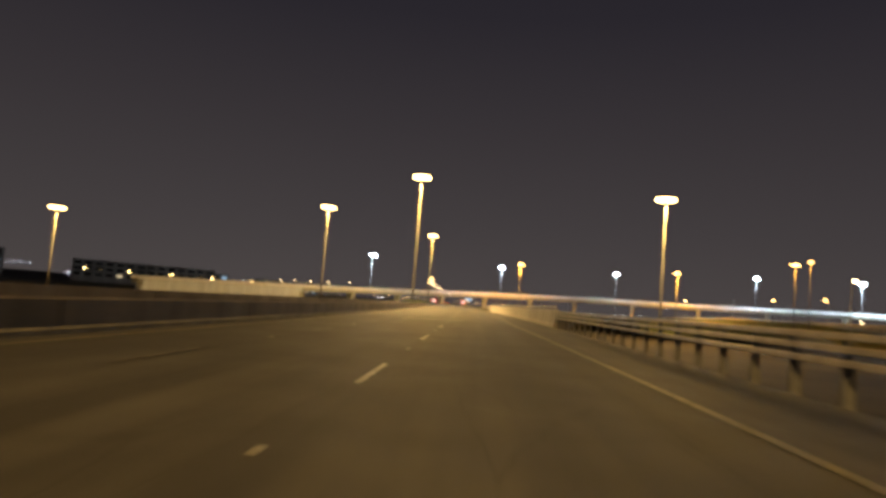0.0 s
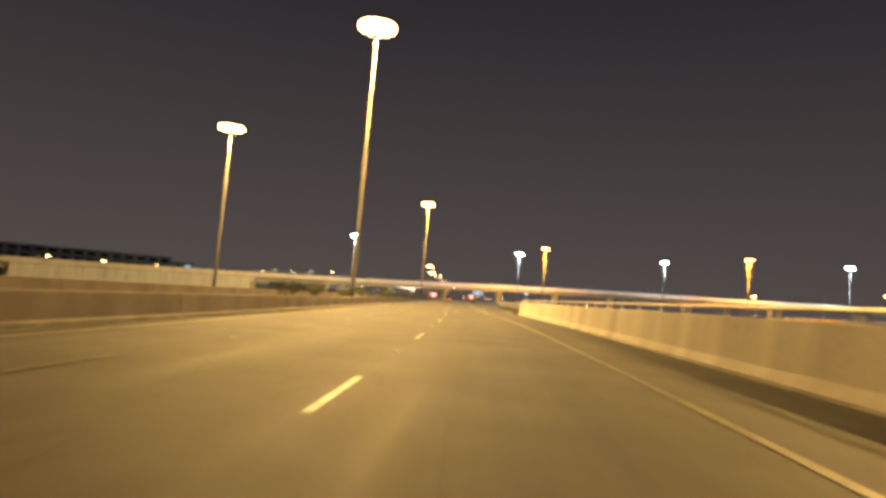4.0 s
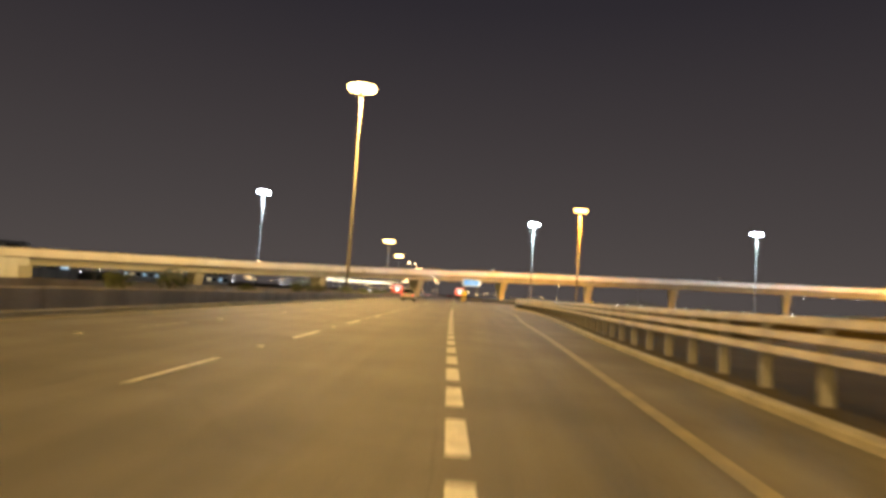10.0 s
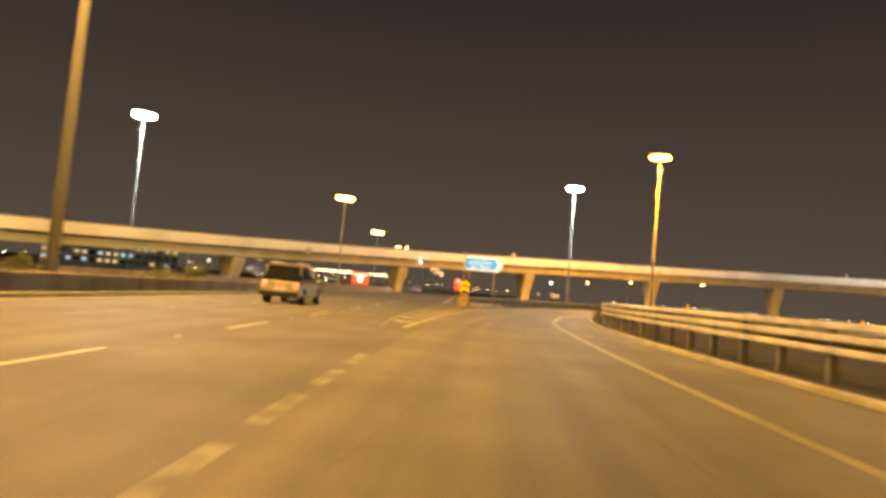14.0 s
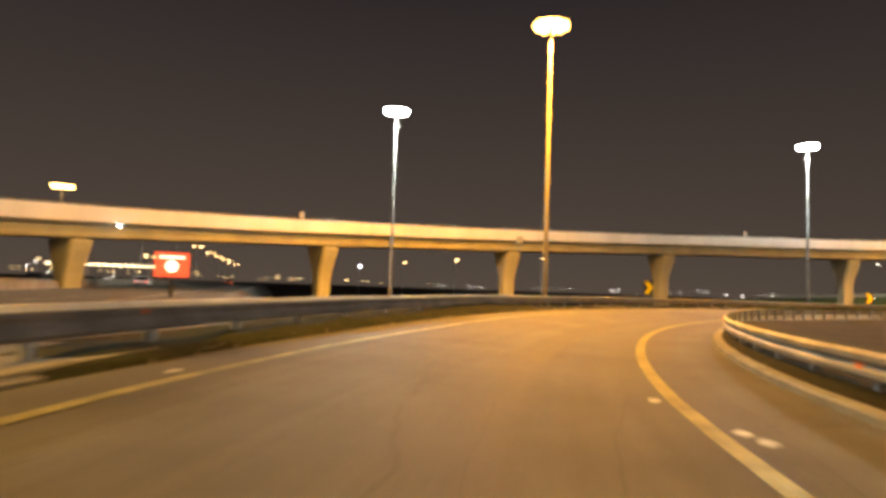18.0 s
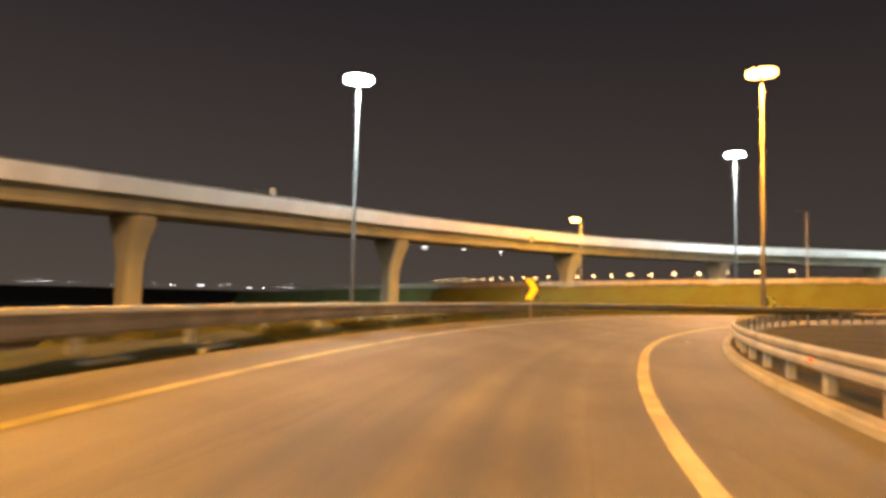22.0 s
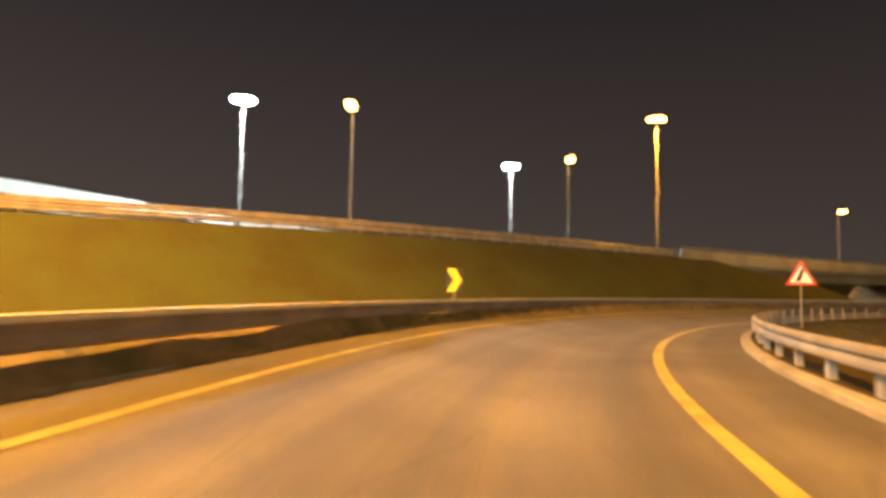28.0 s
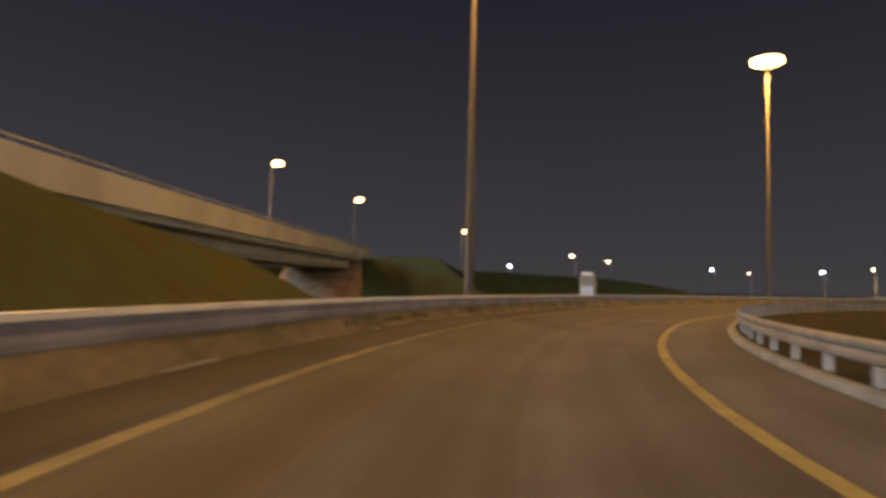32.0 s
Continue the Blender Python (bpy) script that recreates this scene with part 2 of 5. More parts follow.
M = {
    "asphalt": asphalt("asphalt", (0.064, 0.061, 0.057), 0.78, 3.0),
    "ramp_asphalt": asphalt("ramp_asphalt", (0.080, 0.074, 0.062), 0.78, 11.0),
    "white_paint": mat("white_road_paint", (0.44, 0.42, 0.36), 0.55, vary=0.45, scale=0.6, fine=30, bump=0.2),
    "cream_paint": mat("cream_road_paint", (0.25, 0.225, 0.12), 0.6, vary=0.45, scale=0.6, fine=30, bump=0.2, spec=0.12),
    "worn_white": mat("worn_road_paint", (0.32, 0.305, 0.26), 0.6, vary=0.5, scale=0.35, fine=30, bump=0.2, tint=(0.13, 0.12, 0.10)),
    "gore_paint": mat("scuffed_gore_paint", (0.230, 0.195, 0.099), 0.65, vary=0.5, scale=0.7, fine=22, bump=0.25, tint=(0.15, 0.135, 0.10)),
    "faded_white": mat("faded_road_paint", (0.17, 0.16, 0.135), 0.7, vary=0.5, scale=0.5, fine=30, bump=0.2, tint=(0.085, 0.08, 0.07), spec=0.12),
    "polished_steel": mat("traffic_polished_steel", (0.55, 0.52, 0.46), 0.34, 0.95, vary=0.35, scale=0.35, fine=14, bump=0.25),
    "bitumen": mat("dark_joint_bitumen", (0.02, 0.018, 0.016), 0.7, vary=0.5, scale=0.6, fine=20, bump=0.4),
    "faded_yellow": mat("faded_yellow_paint", (0.175, 0.15, 0.088), 0.65, vary=0.35, scale=0.5, fine=30, bump=0.2, tint=(0.105, 0.092, 0.06), spec=0.4),
    "yellow_paint": mat("yellow_road_paint", (0.29, 0.24, 0.07), 0.55, vary=0.4, scale=0.7, fine=30, bump=0.2, spec=0.12),
    "concrete": mat("pale_concrete", (0.37, 0.345, 0.30), 0.8, vary=0.28, scale=2.0, fine=18, bump=0.25, streak=True),
    "deck_concrete": mat("deck_concrete", (0.34, 0.335, 0.27), 0.8, vary=0.22, scale=3.0, fine=9, bump=0.2, streak=True),
    "parapet_paint": mat("parapet_paint", (0.62, 0.62, 0.60), 0.7, vary=0.15, scale=3.0, fine=9, bump=0.1, streak=True),
    "kerb": mat("kerb_concrete", (0.20, 0.185, 0.14), 0.85, vary=0.35, scale=0.8, fine=25, bump=0.3),
    "galvanised": mat("galvanised_steel", (0.23, 0.215, 0.18), 0.62, 0.45, vary=0.35, scale=0.8, fine=30, bump=0.08),
    "rail_paint": mat("weathered_rail", (0.42, 0.38, 0.31), 0.5, 0.35, vary=0.35, scale=0.7, fine=30, bump=0.1),
    "mast_steel": mat("mast_steel", (0.034, 0.034, 0.033), 0.6, 0.2, vary=0.2, scale=2.0, fine=20, bump=0.05),
    # darker copy of the mast steel: the sodium poles' dimness is in the colour
    "dim_mast_steel": mat("dim_mast_steel", (0.017, 0.016, 0.015), 0.75, 0.0, vary=0.2, scale=2.0, fine=20, bump=0.05),
    "lamp_pole": mat("weathered_lamp_pole", (0.24, 0.23, 0.21), 0.55, 0.2, vary=0.25, scale=1.5, fine=20, bump=0.05),
    "soil": mat("dry_soil", (0.17, 0.13, 0.085), 0.95, vary=0.45, scale=5.0, fine=6, bump=0.6, spec=0.06),
    "grass": mat("mown_grass", (0.068, 0.078, 0.028), 0.9, vary=0.35, scale=3.0, fine=14, bump=0.7, tint=(0.062, 0.060, 0.022), spec=0.06),
    "infield": mat("dark_infield_soil", (0.036, 0.028, 0.008), 0.95, vary=0.4, scale=2.2, fine=8, bump=0.6, spec=0.06),
    "plain": mat("dark_plain", (0.05, 0.042, 0.03), 0.95, vary=0.5, scale=20.0, fine=2, bump=0.5, spec=0.06),
    # both direction sign colours carry their own even emission
    "sign_blue": mat("emissive_sign_blue", (0.01, 0.16, 0.45), 0.35, vary=0.08, scale=1.0, fine=30, bump=0.0, emit=(0.01, 0.24, 0.62), power=0.75),
    "sign_glow": mat("emissive_sign_white", (0.8, 0.8, 0.78), 0.4, vary=0.06, scale=1.0, fine=30, bump=0.0, emit=(0.75, 0.85, 1.0), power=0.55),
    "sign_white": mat("sign_white", (0.8, 0.8, 0.78), 0.4, vary=0.06, scale=1.0, fine=30, bump=0.0),
    "sign_red": mat("sign_red", (0.55, 0.03, 0.02), 0.4, vary=0.1, scale=0.5, fine=30, bump=0.0),
    "sign_yellow": mat("reflective_yellow", (0.85, 0.62, 0.02), 0.35, vary=0.1, scale=0.4, fine=30, bump=0.0),
    "barrel": mat("faded_yellow_plastic", (0.27, 0.20, 0.08), 0.6, vary=0.4, scale=0.3, fine=12, bump=0.2),
    "blades": mat("grass_blades", (0.085, 0.092, 0.036), 0.8, vary=0.4, scale=0.8, fine=12, bump=0.0, tint=(0.08, 0.066, 0.028), spec=0.06),
    "orange_reflector": mat("orange_reflector", (0.75, 0.16, 0.03), 0.25, vary=0.1, scale=0.1, bump=0.0),
    "sign_black": mat("sign_black", (0.015, 0.015, 0.015), 0.5, vary=0.2, scale=0.4, fine=30, bump=0.0),
    "sign_back": mat("sign_back_aluminium", (0.4, 0.4, 0.4), 0.45, 0.6, vary=0.2, scale=0.5, fine=30, bump=0.0),
    "sodium": mat("sodium_glass", (0.8, 0.6, 0.3), 0.3, vary=0.0, bump=0, emit=(1.0, 0.62, 0.19), power=13),
    "amber": mat("amber_glass", (0.8, 0.55, 0.25), 0.3, vary=0.0, bump=0, emit=(1.0, 0.50, 0.12), power=13),
    "sodium_far": mat("far_sodium_glass", (0.8, 0.6, 0.3), 0.3, vary=0.0, bump=0, emit=(1.0, 0.62, 0.28), power=14),
    "halide": mat("halide_glass", (0.8, 0.85, 0.9), 0.3, vary=0.0, bump=0, emit=(0.80, 0.93, 1.0), power=45),
    "advert_red": mat("backlit_red", (0.6, 0.05, 0.03), 0.4, vary=0.1, scale=0.5, bump=0.0, emit=(1.0, 0.10, 0.05), power=0.7),
    "advert_white": mat("backlit_white", (0.8, 0.75, 0.7), 0.4, vary=0.05, scale=0.5, bump=0.0, emit=(1.0, 0.85, 0.75), power=1.6),
    "dark_wall": mat("stained_median_concrete", (0.17, 0.145, 0.115), 0.85, vary=0.35, scale=1.6, fine=14, bump=0.25, streak=True),
    "pale_wall": mat("pale_wall_panel", (0.55, 0.58, 0.58), 0.8, vary=0.2, scale=1.5, fine=12, bump=0.2, streak=True),
    # rail's top edge: mast light from above is put into the pale tone
    "rail_lit_edge": mat("dusty_lit_rail_edge", (0.56, 0.53, 0.45), 0.55, 0.1, vary=0.2, scale=0.6, fine=25, bump=0.08),
    "dull_post": mat("dull_grey_post", (0.13, 0.13, 0.13), 0.7, 0.1, vary=0.35, scale=0.5, fine=25, bump=0.1),
    "rail_post": mat("pale_galvanised_post", (0.26, 0.265, 0.27), 0.65, 0.15, vary=0.35, scale=0.5, fine=25, bump=0.1),
    "dull_pole": mat("dull_painted_pole", (0.13, 0.12, 0.10), 0.6, 0.1, vary=0.25, scale=0.8, fine=25, bump=0.05),
    # rail's road face: the shade on it is put into the dark tone
    "rail_shaded": mat("dusty_shaded_rail", (0.19, 0.17, 0.17), 0.8, 0.0, vary=0.35, scale=0.9, fine=25, bump=0.1),
    "car_tan": mat("pale_gold_car_paint", (0.42, 0.39, 0.31), 0.3, 0.3, vary=0.06, scale=0.8, fine=60, bump=0.0, coat=0.6),
    "car_dark": mat("dark_car_paint", (0.03, 0.032, 0.04), 0.25, 0.3, vary=0.06, scale=0.8, fine=60, bump=0.0, coat=0.6),
    "car_white": mat("white_car_paint", (0.7, 0.7, 0.68), 0.3, 0.0, vary=0.06, scale=0.8, fine=60, bump=0.0, coat=0.5),
    "tinted": mat("tinted_window_glass", (0.012, 0.013, 0.015), 0.06, 0.0, vary=0.0, bump=0.0),
    "chrome": mat("brushed_rim_metal", (0.6, 0.6, 0.6), 0.3, 0.9, vary=0.15, scale=0.2, fine=60, bump=0.0),
    "tail_red": mat("lit_tail_lamp", (0.5, 0.02, 0.01), 0.25, vary=0.0, bump=0.0, emit=(1.0, 0.16, 0.10), power=2.5),
    "head_white": mat("lit_head_lamp", (0.9, 0.9, 0.85), 0.2, vary=0.0, bump=0.0, emit=(1.0, 0.95, 0.85), power=30),
    "window_lit": mat("lit_shop_window", (0.5, 0.6, 0.7), 0.2, vary=0.3, scale=2.0, fine=3, bump=0.0, emit=(0.55, 0.80, 1.0), power=0.45),
    "window_warm": mat("warm_lit_window", (0.6, 0.5, 0.3), 0.2, vary=0.3, scale=2.0, fine=3, bump=0.0, emit=(1.0, 0.75, 0.40), power=0.45),
    "facade": mat("dusky_facade", (0.22, 0.19, 0.16), 0.85, vary=0.3, scale=6.0, fine=4, bump=0.2, streak=True),
    "leaf": mat("dry_leaf", (0.07, 0.09, 0.03), 0.7, vary=0.5, scale=0.5, fine=9, bump=0.0),
    "bark": mat("grey_bark", (0.14, 0.11, 0.08), 0.9, vary=0.4, scale=0.3, fine=25, bump=0.5),
    "sand": mat("loose_sand", (0.19, 0.145, 0.082), 0.95, vary=0.45, scale=1.1, fine=9, bump=0.7, tint=(0.095, 0.086, 0.042), spec=0.06),
    "rough_verge": mat("rough_dark_verge", (0.036, 0.036, 0.018), 0.95, vary=0.5, scale=0.9, fine=9, bump=0.7, tint=(0.022, 0.028, 0.013), spec=0.06),
    "tan_paving": mat("tan_slope_paving", (0.30, 0.20, 0.10), 0.9, vary=0.4, scale=1.2, fine=12, bump=0.3),
    "far_white": mat("far_white_light", (0.8, 0.8, 0.8), 0.3, vary=0.0, bump=0.0, emit=(0.95, 0.95, 1.0), power=14),
    "far_warm": mat("far_warm_light", (0.8, 0.6, 0.4), 0.3, vary=0.0, bump=0.0, emit=(1.0, 0.66, 0.28), power=9),
    "canopy_light": mat("canopy_strip_light", (0.8, 0.75, 0.6), 0.3, vary=0.0, bump=0.0, emit=(1.0, 0.86, 0.55), power=5),
    "rubber": mat("rubber", (0.02, 0.02, 0.02), 0.85, vary=0.2, scale=0.3, fine=40, bump=0.2),
}

# ---- helpers of this scene ----


def link(name, bm, material, parent=None, label="", smooth=False):
    mesh = bpy.data.meshes.new(name)
    bm.to_mesh(mesh)
    bm.free()
    if smooth:
        mesh.shade_smooth()
    for one in material if isinstance(material, (list, tuple)) else (material,):
        mesh.materials.append(one)
    ob = new(name, mesh)
    ob.parent = parent
    return tagged(ob, label) if label else ob


part = link


def thing(name, label, category, m=None, group="", kind=""):
    ob = new(name)
    ob.empty_display_size = 0.2
    if m is not None:
        ob.matrix_basis = m
    return tagged(ob, label, category, group, kind)


def block(x0, x1, y0, y1, z0, z1, bm=None, bevel=0.0):
    own = bmesh.new()
    vs = [own.verts.new((x, y, z)) for z in (z0, z1) for x, y in ((x0, y0), (x1, y0), (x1, y1), (x0, y1))]
    for f in ((3, 2, 1, 0), (4, 5, 6, 7), (0, 1, 5, 4), (1, 2, 6, 5), (2, 3, 7, 6), (3, 0, 4, 7)):
        own.faces.new([vs[i] for i in f])
    if bevel:
        bmesh.ops.bevel(own, geom=own.edges[:], offset=bevel, segments=2, affect="EDGES", profile=0.6)
    if bm is None:
        return own
    tmp = bpy.data.meshes.new("tmp")
    own.to_mesh(tmp)
    own.free()
    bm.from_mesh(tmp)
    bpy.data.meshes.remove(tmp)
    return bm


def lathe(rings, sides=16, bm=None, cx=0.0, cy=0.0, caps=True):
    """Rings of (radius, z) turned round the upright axis."""
    bm = bm or bmesh.new()
    loops = [[bm.verts.new((cx + r * math.cos(2 * math.pi * k / sides), cy + r * math.sin(2 * math.pi * k / sides), z)) for k in range(sides)] for r, z in rings]
    for a, b in zip(loops, loops[1:]):
        for k in range(sides):
            bm.faces.new((a[k], a[(k + 1) % sides], b[(k + 1) % sides], b[k]))
    if caps:
        bm.faces.new(loops[0][::-1]), bm.faces.new(loops[-1])
    return bm


def extrude_outline(points, depth, plane="xz", bm=None, bevel=0.0):
    """A flat outline in x and z, given thickness along y (front at y = 0, back at y = depth)."""
    bm = bm or bmesh.new()
    front = [bm.verts.new((x, 0, z)) for x, z in points]
    back = [bm.verts.new((x, depth, z)) for x, z in points]
    n = len(points)
    bm.faces.new(front), bm.faces.new(back[::-1])
    for k in range(n):
        bm.faces.new((front[k], back[k], back[(k + 1) % n], front[(k + 1) % n]))
    bmesh.ops.recalc_face_normals(bm, faces=bm.faces)
    return bm


class Line:
    """A road's reference line: stations with place and heading, from headings (degrees, to the right of +y) at a few stations."""

    def __init__(self, x, y, knots, step=1.0):
        self.s = np.arange(knots[0][0], knots[-1][0] + step / 2, step)
        h = np.radians(np.interp(self.s, [k for k, _ in knots], [a for _, a in knots]))
        mid = (h[1:] + h[:-1]) / 2
        self.x = x + np.r_[0, np.cumsum(np.sin(mid) * step)]
        self.y = y + np.r_[0, np.cumsum(np.cos(mid) * step)]
        self.h = h

    def at(self, s, o=0.0, z=0.0):
        x, y, h = (float(np.interp(s, self.s, v)) for v in (self.x, self.y, self.h))
        return Vector((x + o * math.cos(h), y - o * math.sin(h), z))

    def heading(self, s):
        return float(np.interp(s, self.s, self.h))

    def stand(self, s, o=0.0, z=0.0, turn=0.0):
        p = self.at(s, o, z)
        return pose(p.x, p.y, p.z, 0, 0, turn - math.degrees(self.heading(s)))


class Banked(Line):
    """The ramp: level at first, then its outer half rises towards the outside of the loop. Level-road offsets and
    heights shrink towards the driver's eye.
    """
    eye_height = 1.3

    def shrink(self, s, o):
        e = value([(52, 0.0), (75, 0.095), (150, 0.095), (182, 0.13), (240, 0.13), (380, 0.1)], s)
        return self.eye_height / (self.eye_height - e * min(0.0, max(-9.5, o)))

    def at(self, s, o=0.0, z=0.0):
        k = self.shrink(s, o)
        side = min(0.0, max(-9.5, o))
        base = self.eye_height * (1 - k) * (1.0 if o > -9.5 else max(0.0, 1 + (o + 9.5) / 6.0))
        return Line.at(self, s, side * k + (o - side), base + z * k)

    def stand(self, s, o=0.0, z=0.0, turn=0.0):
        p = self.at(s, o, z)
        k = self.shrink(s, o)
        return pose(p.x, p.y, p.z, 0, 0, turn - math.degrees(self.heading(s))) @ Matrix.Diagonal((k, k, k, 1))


class Through:
    """A line through a few points, with heights."""

    def __init__(self, points, step=2.0):
        p = np.array(points, float)
        d = np.r_[0, np.cumsum(np.linalg.norm(np.diff(p[:, :2], axis=0), axis=1))]
        self.s = np.arange(0, d[-1], step)
        k = np.exp(-0.5 * (np.arange(-24, 25) * step / 9.0) ** 2)
        k /= k.sum()
        cols = []
        for c in p.T:
            v = np.interp(self.s, d, c)
            ext = np.r_[2 * v[0] - v[24:0:-1], v, 2 * v[-1] - v[-2:-26:-1]]
            cols.append(np.convolve(ext, k, "valid"))
        self.x, self.y = cols[:2]
        self.z = cols[2] if len(cols) > 2 else 0 * self.x
        self.h = np.unwrap(np.arctan2(np.gradient(self.x), np.gradient(self.y)))

    at_flat = Line.at
    heading = Line.heading

    def at(self, s, o=0.0, z=0.0):
        return self.at_flat(s, o, z + float(np.interp(s, self.s, self.z)))

    def stand(self, s, o=0.0, z=0.0, turn=0.0):
        p = self.at(s, o, z)
        return pose(p.x, p.y, p.z, 0, 0, turn - math.degrees(self.heading(s)))


def value(table, s):
    return float(np.interp(s, [a for a, _ in table], [b for _, b in table])) if isinstance(table, (list, tuple)) else float(table)


def sweep(line, s0, s1, profile, step=2.0, closed=True, bm=None, caps=True, uv=False):
    """A profile of (offset, height), each a number or a table over the stations, drawn along a line."""
    bm = bm or bmesh.new()
    n = max(1, int(math.ceil((s1 - s0) / step)))
    rows = []
    for k in range(n + 1):
        s = s0 + (s1 - s0) * k / n
        rows.append([bm.verts.new(line.at(s, value(o, s), value(z, s))) for o, z in profile])
    m = len(profile)
    for a, b in zip(rows, rows[1:]):
        for k in range(m if closed else m - 1):
            bm.faces.new((a[k], b[k], b[(k + 1) % m], a[(k + 1) % m]))
    if uv:
        layer = bm.loops.layers.uv.new("road")
        where = {v: (value(o, s0 + (s1 - s0) * i / n), s0 + (s1 - s0) * i / n) for i, row in enumerate(rows) for v, (o, z) in zip(row, profile)}
        for f in bm.faces:
            for lp in f.loops:
                lp[layer].uv = where[lp.vert]
    if closed and caps and m > 2:
        bm.faces.new(rows[0]), bm.faces.new(rows[-1][::-1])
        bmesh.ops.recalc_face_normals(bm, faces=bm.faces)
    return bm


def strip(line, s0, s1, o0, o1, z, step=2.0, bm=None):
    """A flat strip between two offsets."""
    return sweep(line, s0, s1, [(o0, z), (o1, z)], step, closed=False, bm=bm)


def shifted(table, d):
    return [(s, o + d) for s, o in table] if isinstance(table, (list, tuple)) else table + d

# ---- reference lines ----
# The motorway's lane line nearest the exit, the exit ramp with its loop, the curving viaduct and the road on the bank.
MAIN = Line(-5.61, -70, [(0, 3.3), (70, 3.29), (150, 2.5), (220, 0.0), (300, 1.4), (700, 1.5)], 2.0)
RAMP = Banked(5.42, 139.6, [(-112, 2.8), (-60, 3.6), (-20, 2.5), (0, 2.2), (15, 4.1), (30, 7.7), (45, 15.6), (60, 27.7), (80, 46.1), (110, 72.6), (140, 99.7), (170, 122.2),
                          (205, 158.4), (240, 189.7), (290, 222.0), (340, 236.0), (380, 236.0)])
VIADUCT = Through([(-118, 250, 2.3), (-67, 300, 4.2), (-30, 341, 6.0), (0, 371, 7.8), (28, 388, 9.3), (55, 392, 10.1), (84, 392, 11.0), (117, 388, 11.6), (155, 377, 12.0),
                   (184, 359, 12.3), (203, 340, 12.6), (228, 311, 12.8), (252, 270, 12.9), (272, 215, 12.4), (280, 150, 11.9)])
BANK = Through([(172, 196, 5.6), (168, 235, 5.3), (161, 281, 4.88), (157, 300, 4.85), (153, 320, 4.65), (150, 342, 4.2), (146, 362, 3.6), (141, 380, 2.9), (139, 398, 2.4), (146, 430, 1.6), (160, 470, 0.6)])

# offsets from the reference lines (to the right is positive)
RIGHT_LINE = [(-112, 2.42), (-104, 2.25), (-93, 2.02), (-76, 1.98), (-62, 2.12), (-40, 2.65), (-27, 2.85), (-8, 3.8), (5, 3.7), (26, 3.1), (35, 2.65), (43, 2.5), (50, 2.02), (60, 1.75), (68, 1.66), (86, 1.3), (97, 1.14), (104, 1.3), (112, 1.5), (128, 1.4), (139, 1.02), (146, 0.92), (155, 1.2), (176, 1.95), (190, 2.0), (198, 2.1), (214, 2.4), (227, 2.15), (240, 2.3), (380, 2.5)]
LEFT_LINE = [(10, -2.45), (25, -2.55), (38, -2.96), (47, -3.68), (52, -4.15), (57, -4.5), (62, -4.45), (68, -4.27), (86, -4.7), (127, -4.6), (140, -4.85), (152, -4.8), (176, -3.85), (194, -3.55), (213, -3.1), (226, -3.25), (380, -3.2)]
RIGHT_KERB = [(-112, 6.2), (-62, 3.95), (-40, 4.4), (-20, 5.6), (-3, 6.5), (8, 6.6), (30, 5.1), (45, 4.4), (52, 3.85), (62, 3.5), (88, 3.35), (130, 3.3), (141, 2.95), (155, 3.1), (180, 3.85), (198, 3.95), (230, 4.1), (380, 4.2)]
LEFT_KERB = [(54, -5.6), (70, -6.1), (90, -6.45), (130, -7.1), (150, -6.6), (178, -5.35), (197, -5.0), (213, -4.8), (228, -5.1), (380, -5.2)]
LEFT_RAIL = [(50, -6.3), (54, -6.4), (64, -6.9), (75, -7.3), (90, -7.4), (112, -7.7), (131, -7.9), (150, -7.4), (178, -5.95), (196, -5.55), (215, -5.55), (380, -6.0)]
LEFT_RAIL_TOP = [(50, 0.86), (64, 0.88), (75, 0.926), (90, 0.934), (112, 0.92), (131, 0.88), (150, 0.89), (178, 0.92), (196, 0.90), (215, 0.905), (380, 0.875)]

# ---- ground ----
bm = bmesh.new()
bmesh.ops.create_grid(bm, x_segments=40, y_segments=40, size=3200)
for v in bm.verts:
    v.co.z = -3.6
tagged(link("ground", bm, M["plain"]), "dark flat dusty plain stretching to the horizon", "ground", kind="structure")

# ---- motorway ----
MAIN_LEFT, MAIN_RIGHT = -7.55, [(0, 7.9), (110, 7.9), (190, 8.0), (225, 8.0), (275, 8.2), (700, 8.2)]
tagged(link("road_motorway", sweep(MAIN, 0, 700, [(-8.0, -3.7), (-7.2, 0.0), (8.3, 0.0), (13.0, -3.7)], 4, uv=True), M["asphalt"]), "worn dark asphalt motorway with lane markings", "road", kind="structure")
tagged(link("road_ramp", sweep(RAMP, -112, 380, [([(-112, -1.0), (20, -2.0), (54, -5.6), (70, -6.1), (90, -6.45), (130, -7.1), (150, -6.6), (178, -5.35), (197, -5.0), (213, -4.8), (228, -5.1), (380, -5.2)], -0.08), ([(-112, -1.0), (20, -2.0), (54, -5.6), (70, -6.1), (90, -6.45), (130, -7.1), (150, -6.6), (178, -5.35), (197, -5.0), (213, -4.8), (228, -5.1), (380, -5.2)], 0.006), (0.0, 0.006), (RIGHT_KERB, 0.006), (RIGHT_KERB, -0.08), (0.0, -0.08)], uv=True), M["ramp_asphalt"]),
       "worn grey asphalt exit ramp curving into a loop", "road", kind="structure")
tagged(link("road_opposite", sweep(MAIN, 0, 700, [(-32.5, -3.7), (-27.0, 0.0), (-11.2, 0.0), (-11.2, -0.1)], 6, uv=True), M["asphalt"]), "asphalt carriageway for the opposite traffic", "road", kind="structure")


def marking(name, bm, material, label):
    return tagged(link(name, bm, material), label, "road marking", kind="structure")


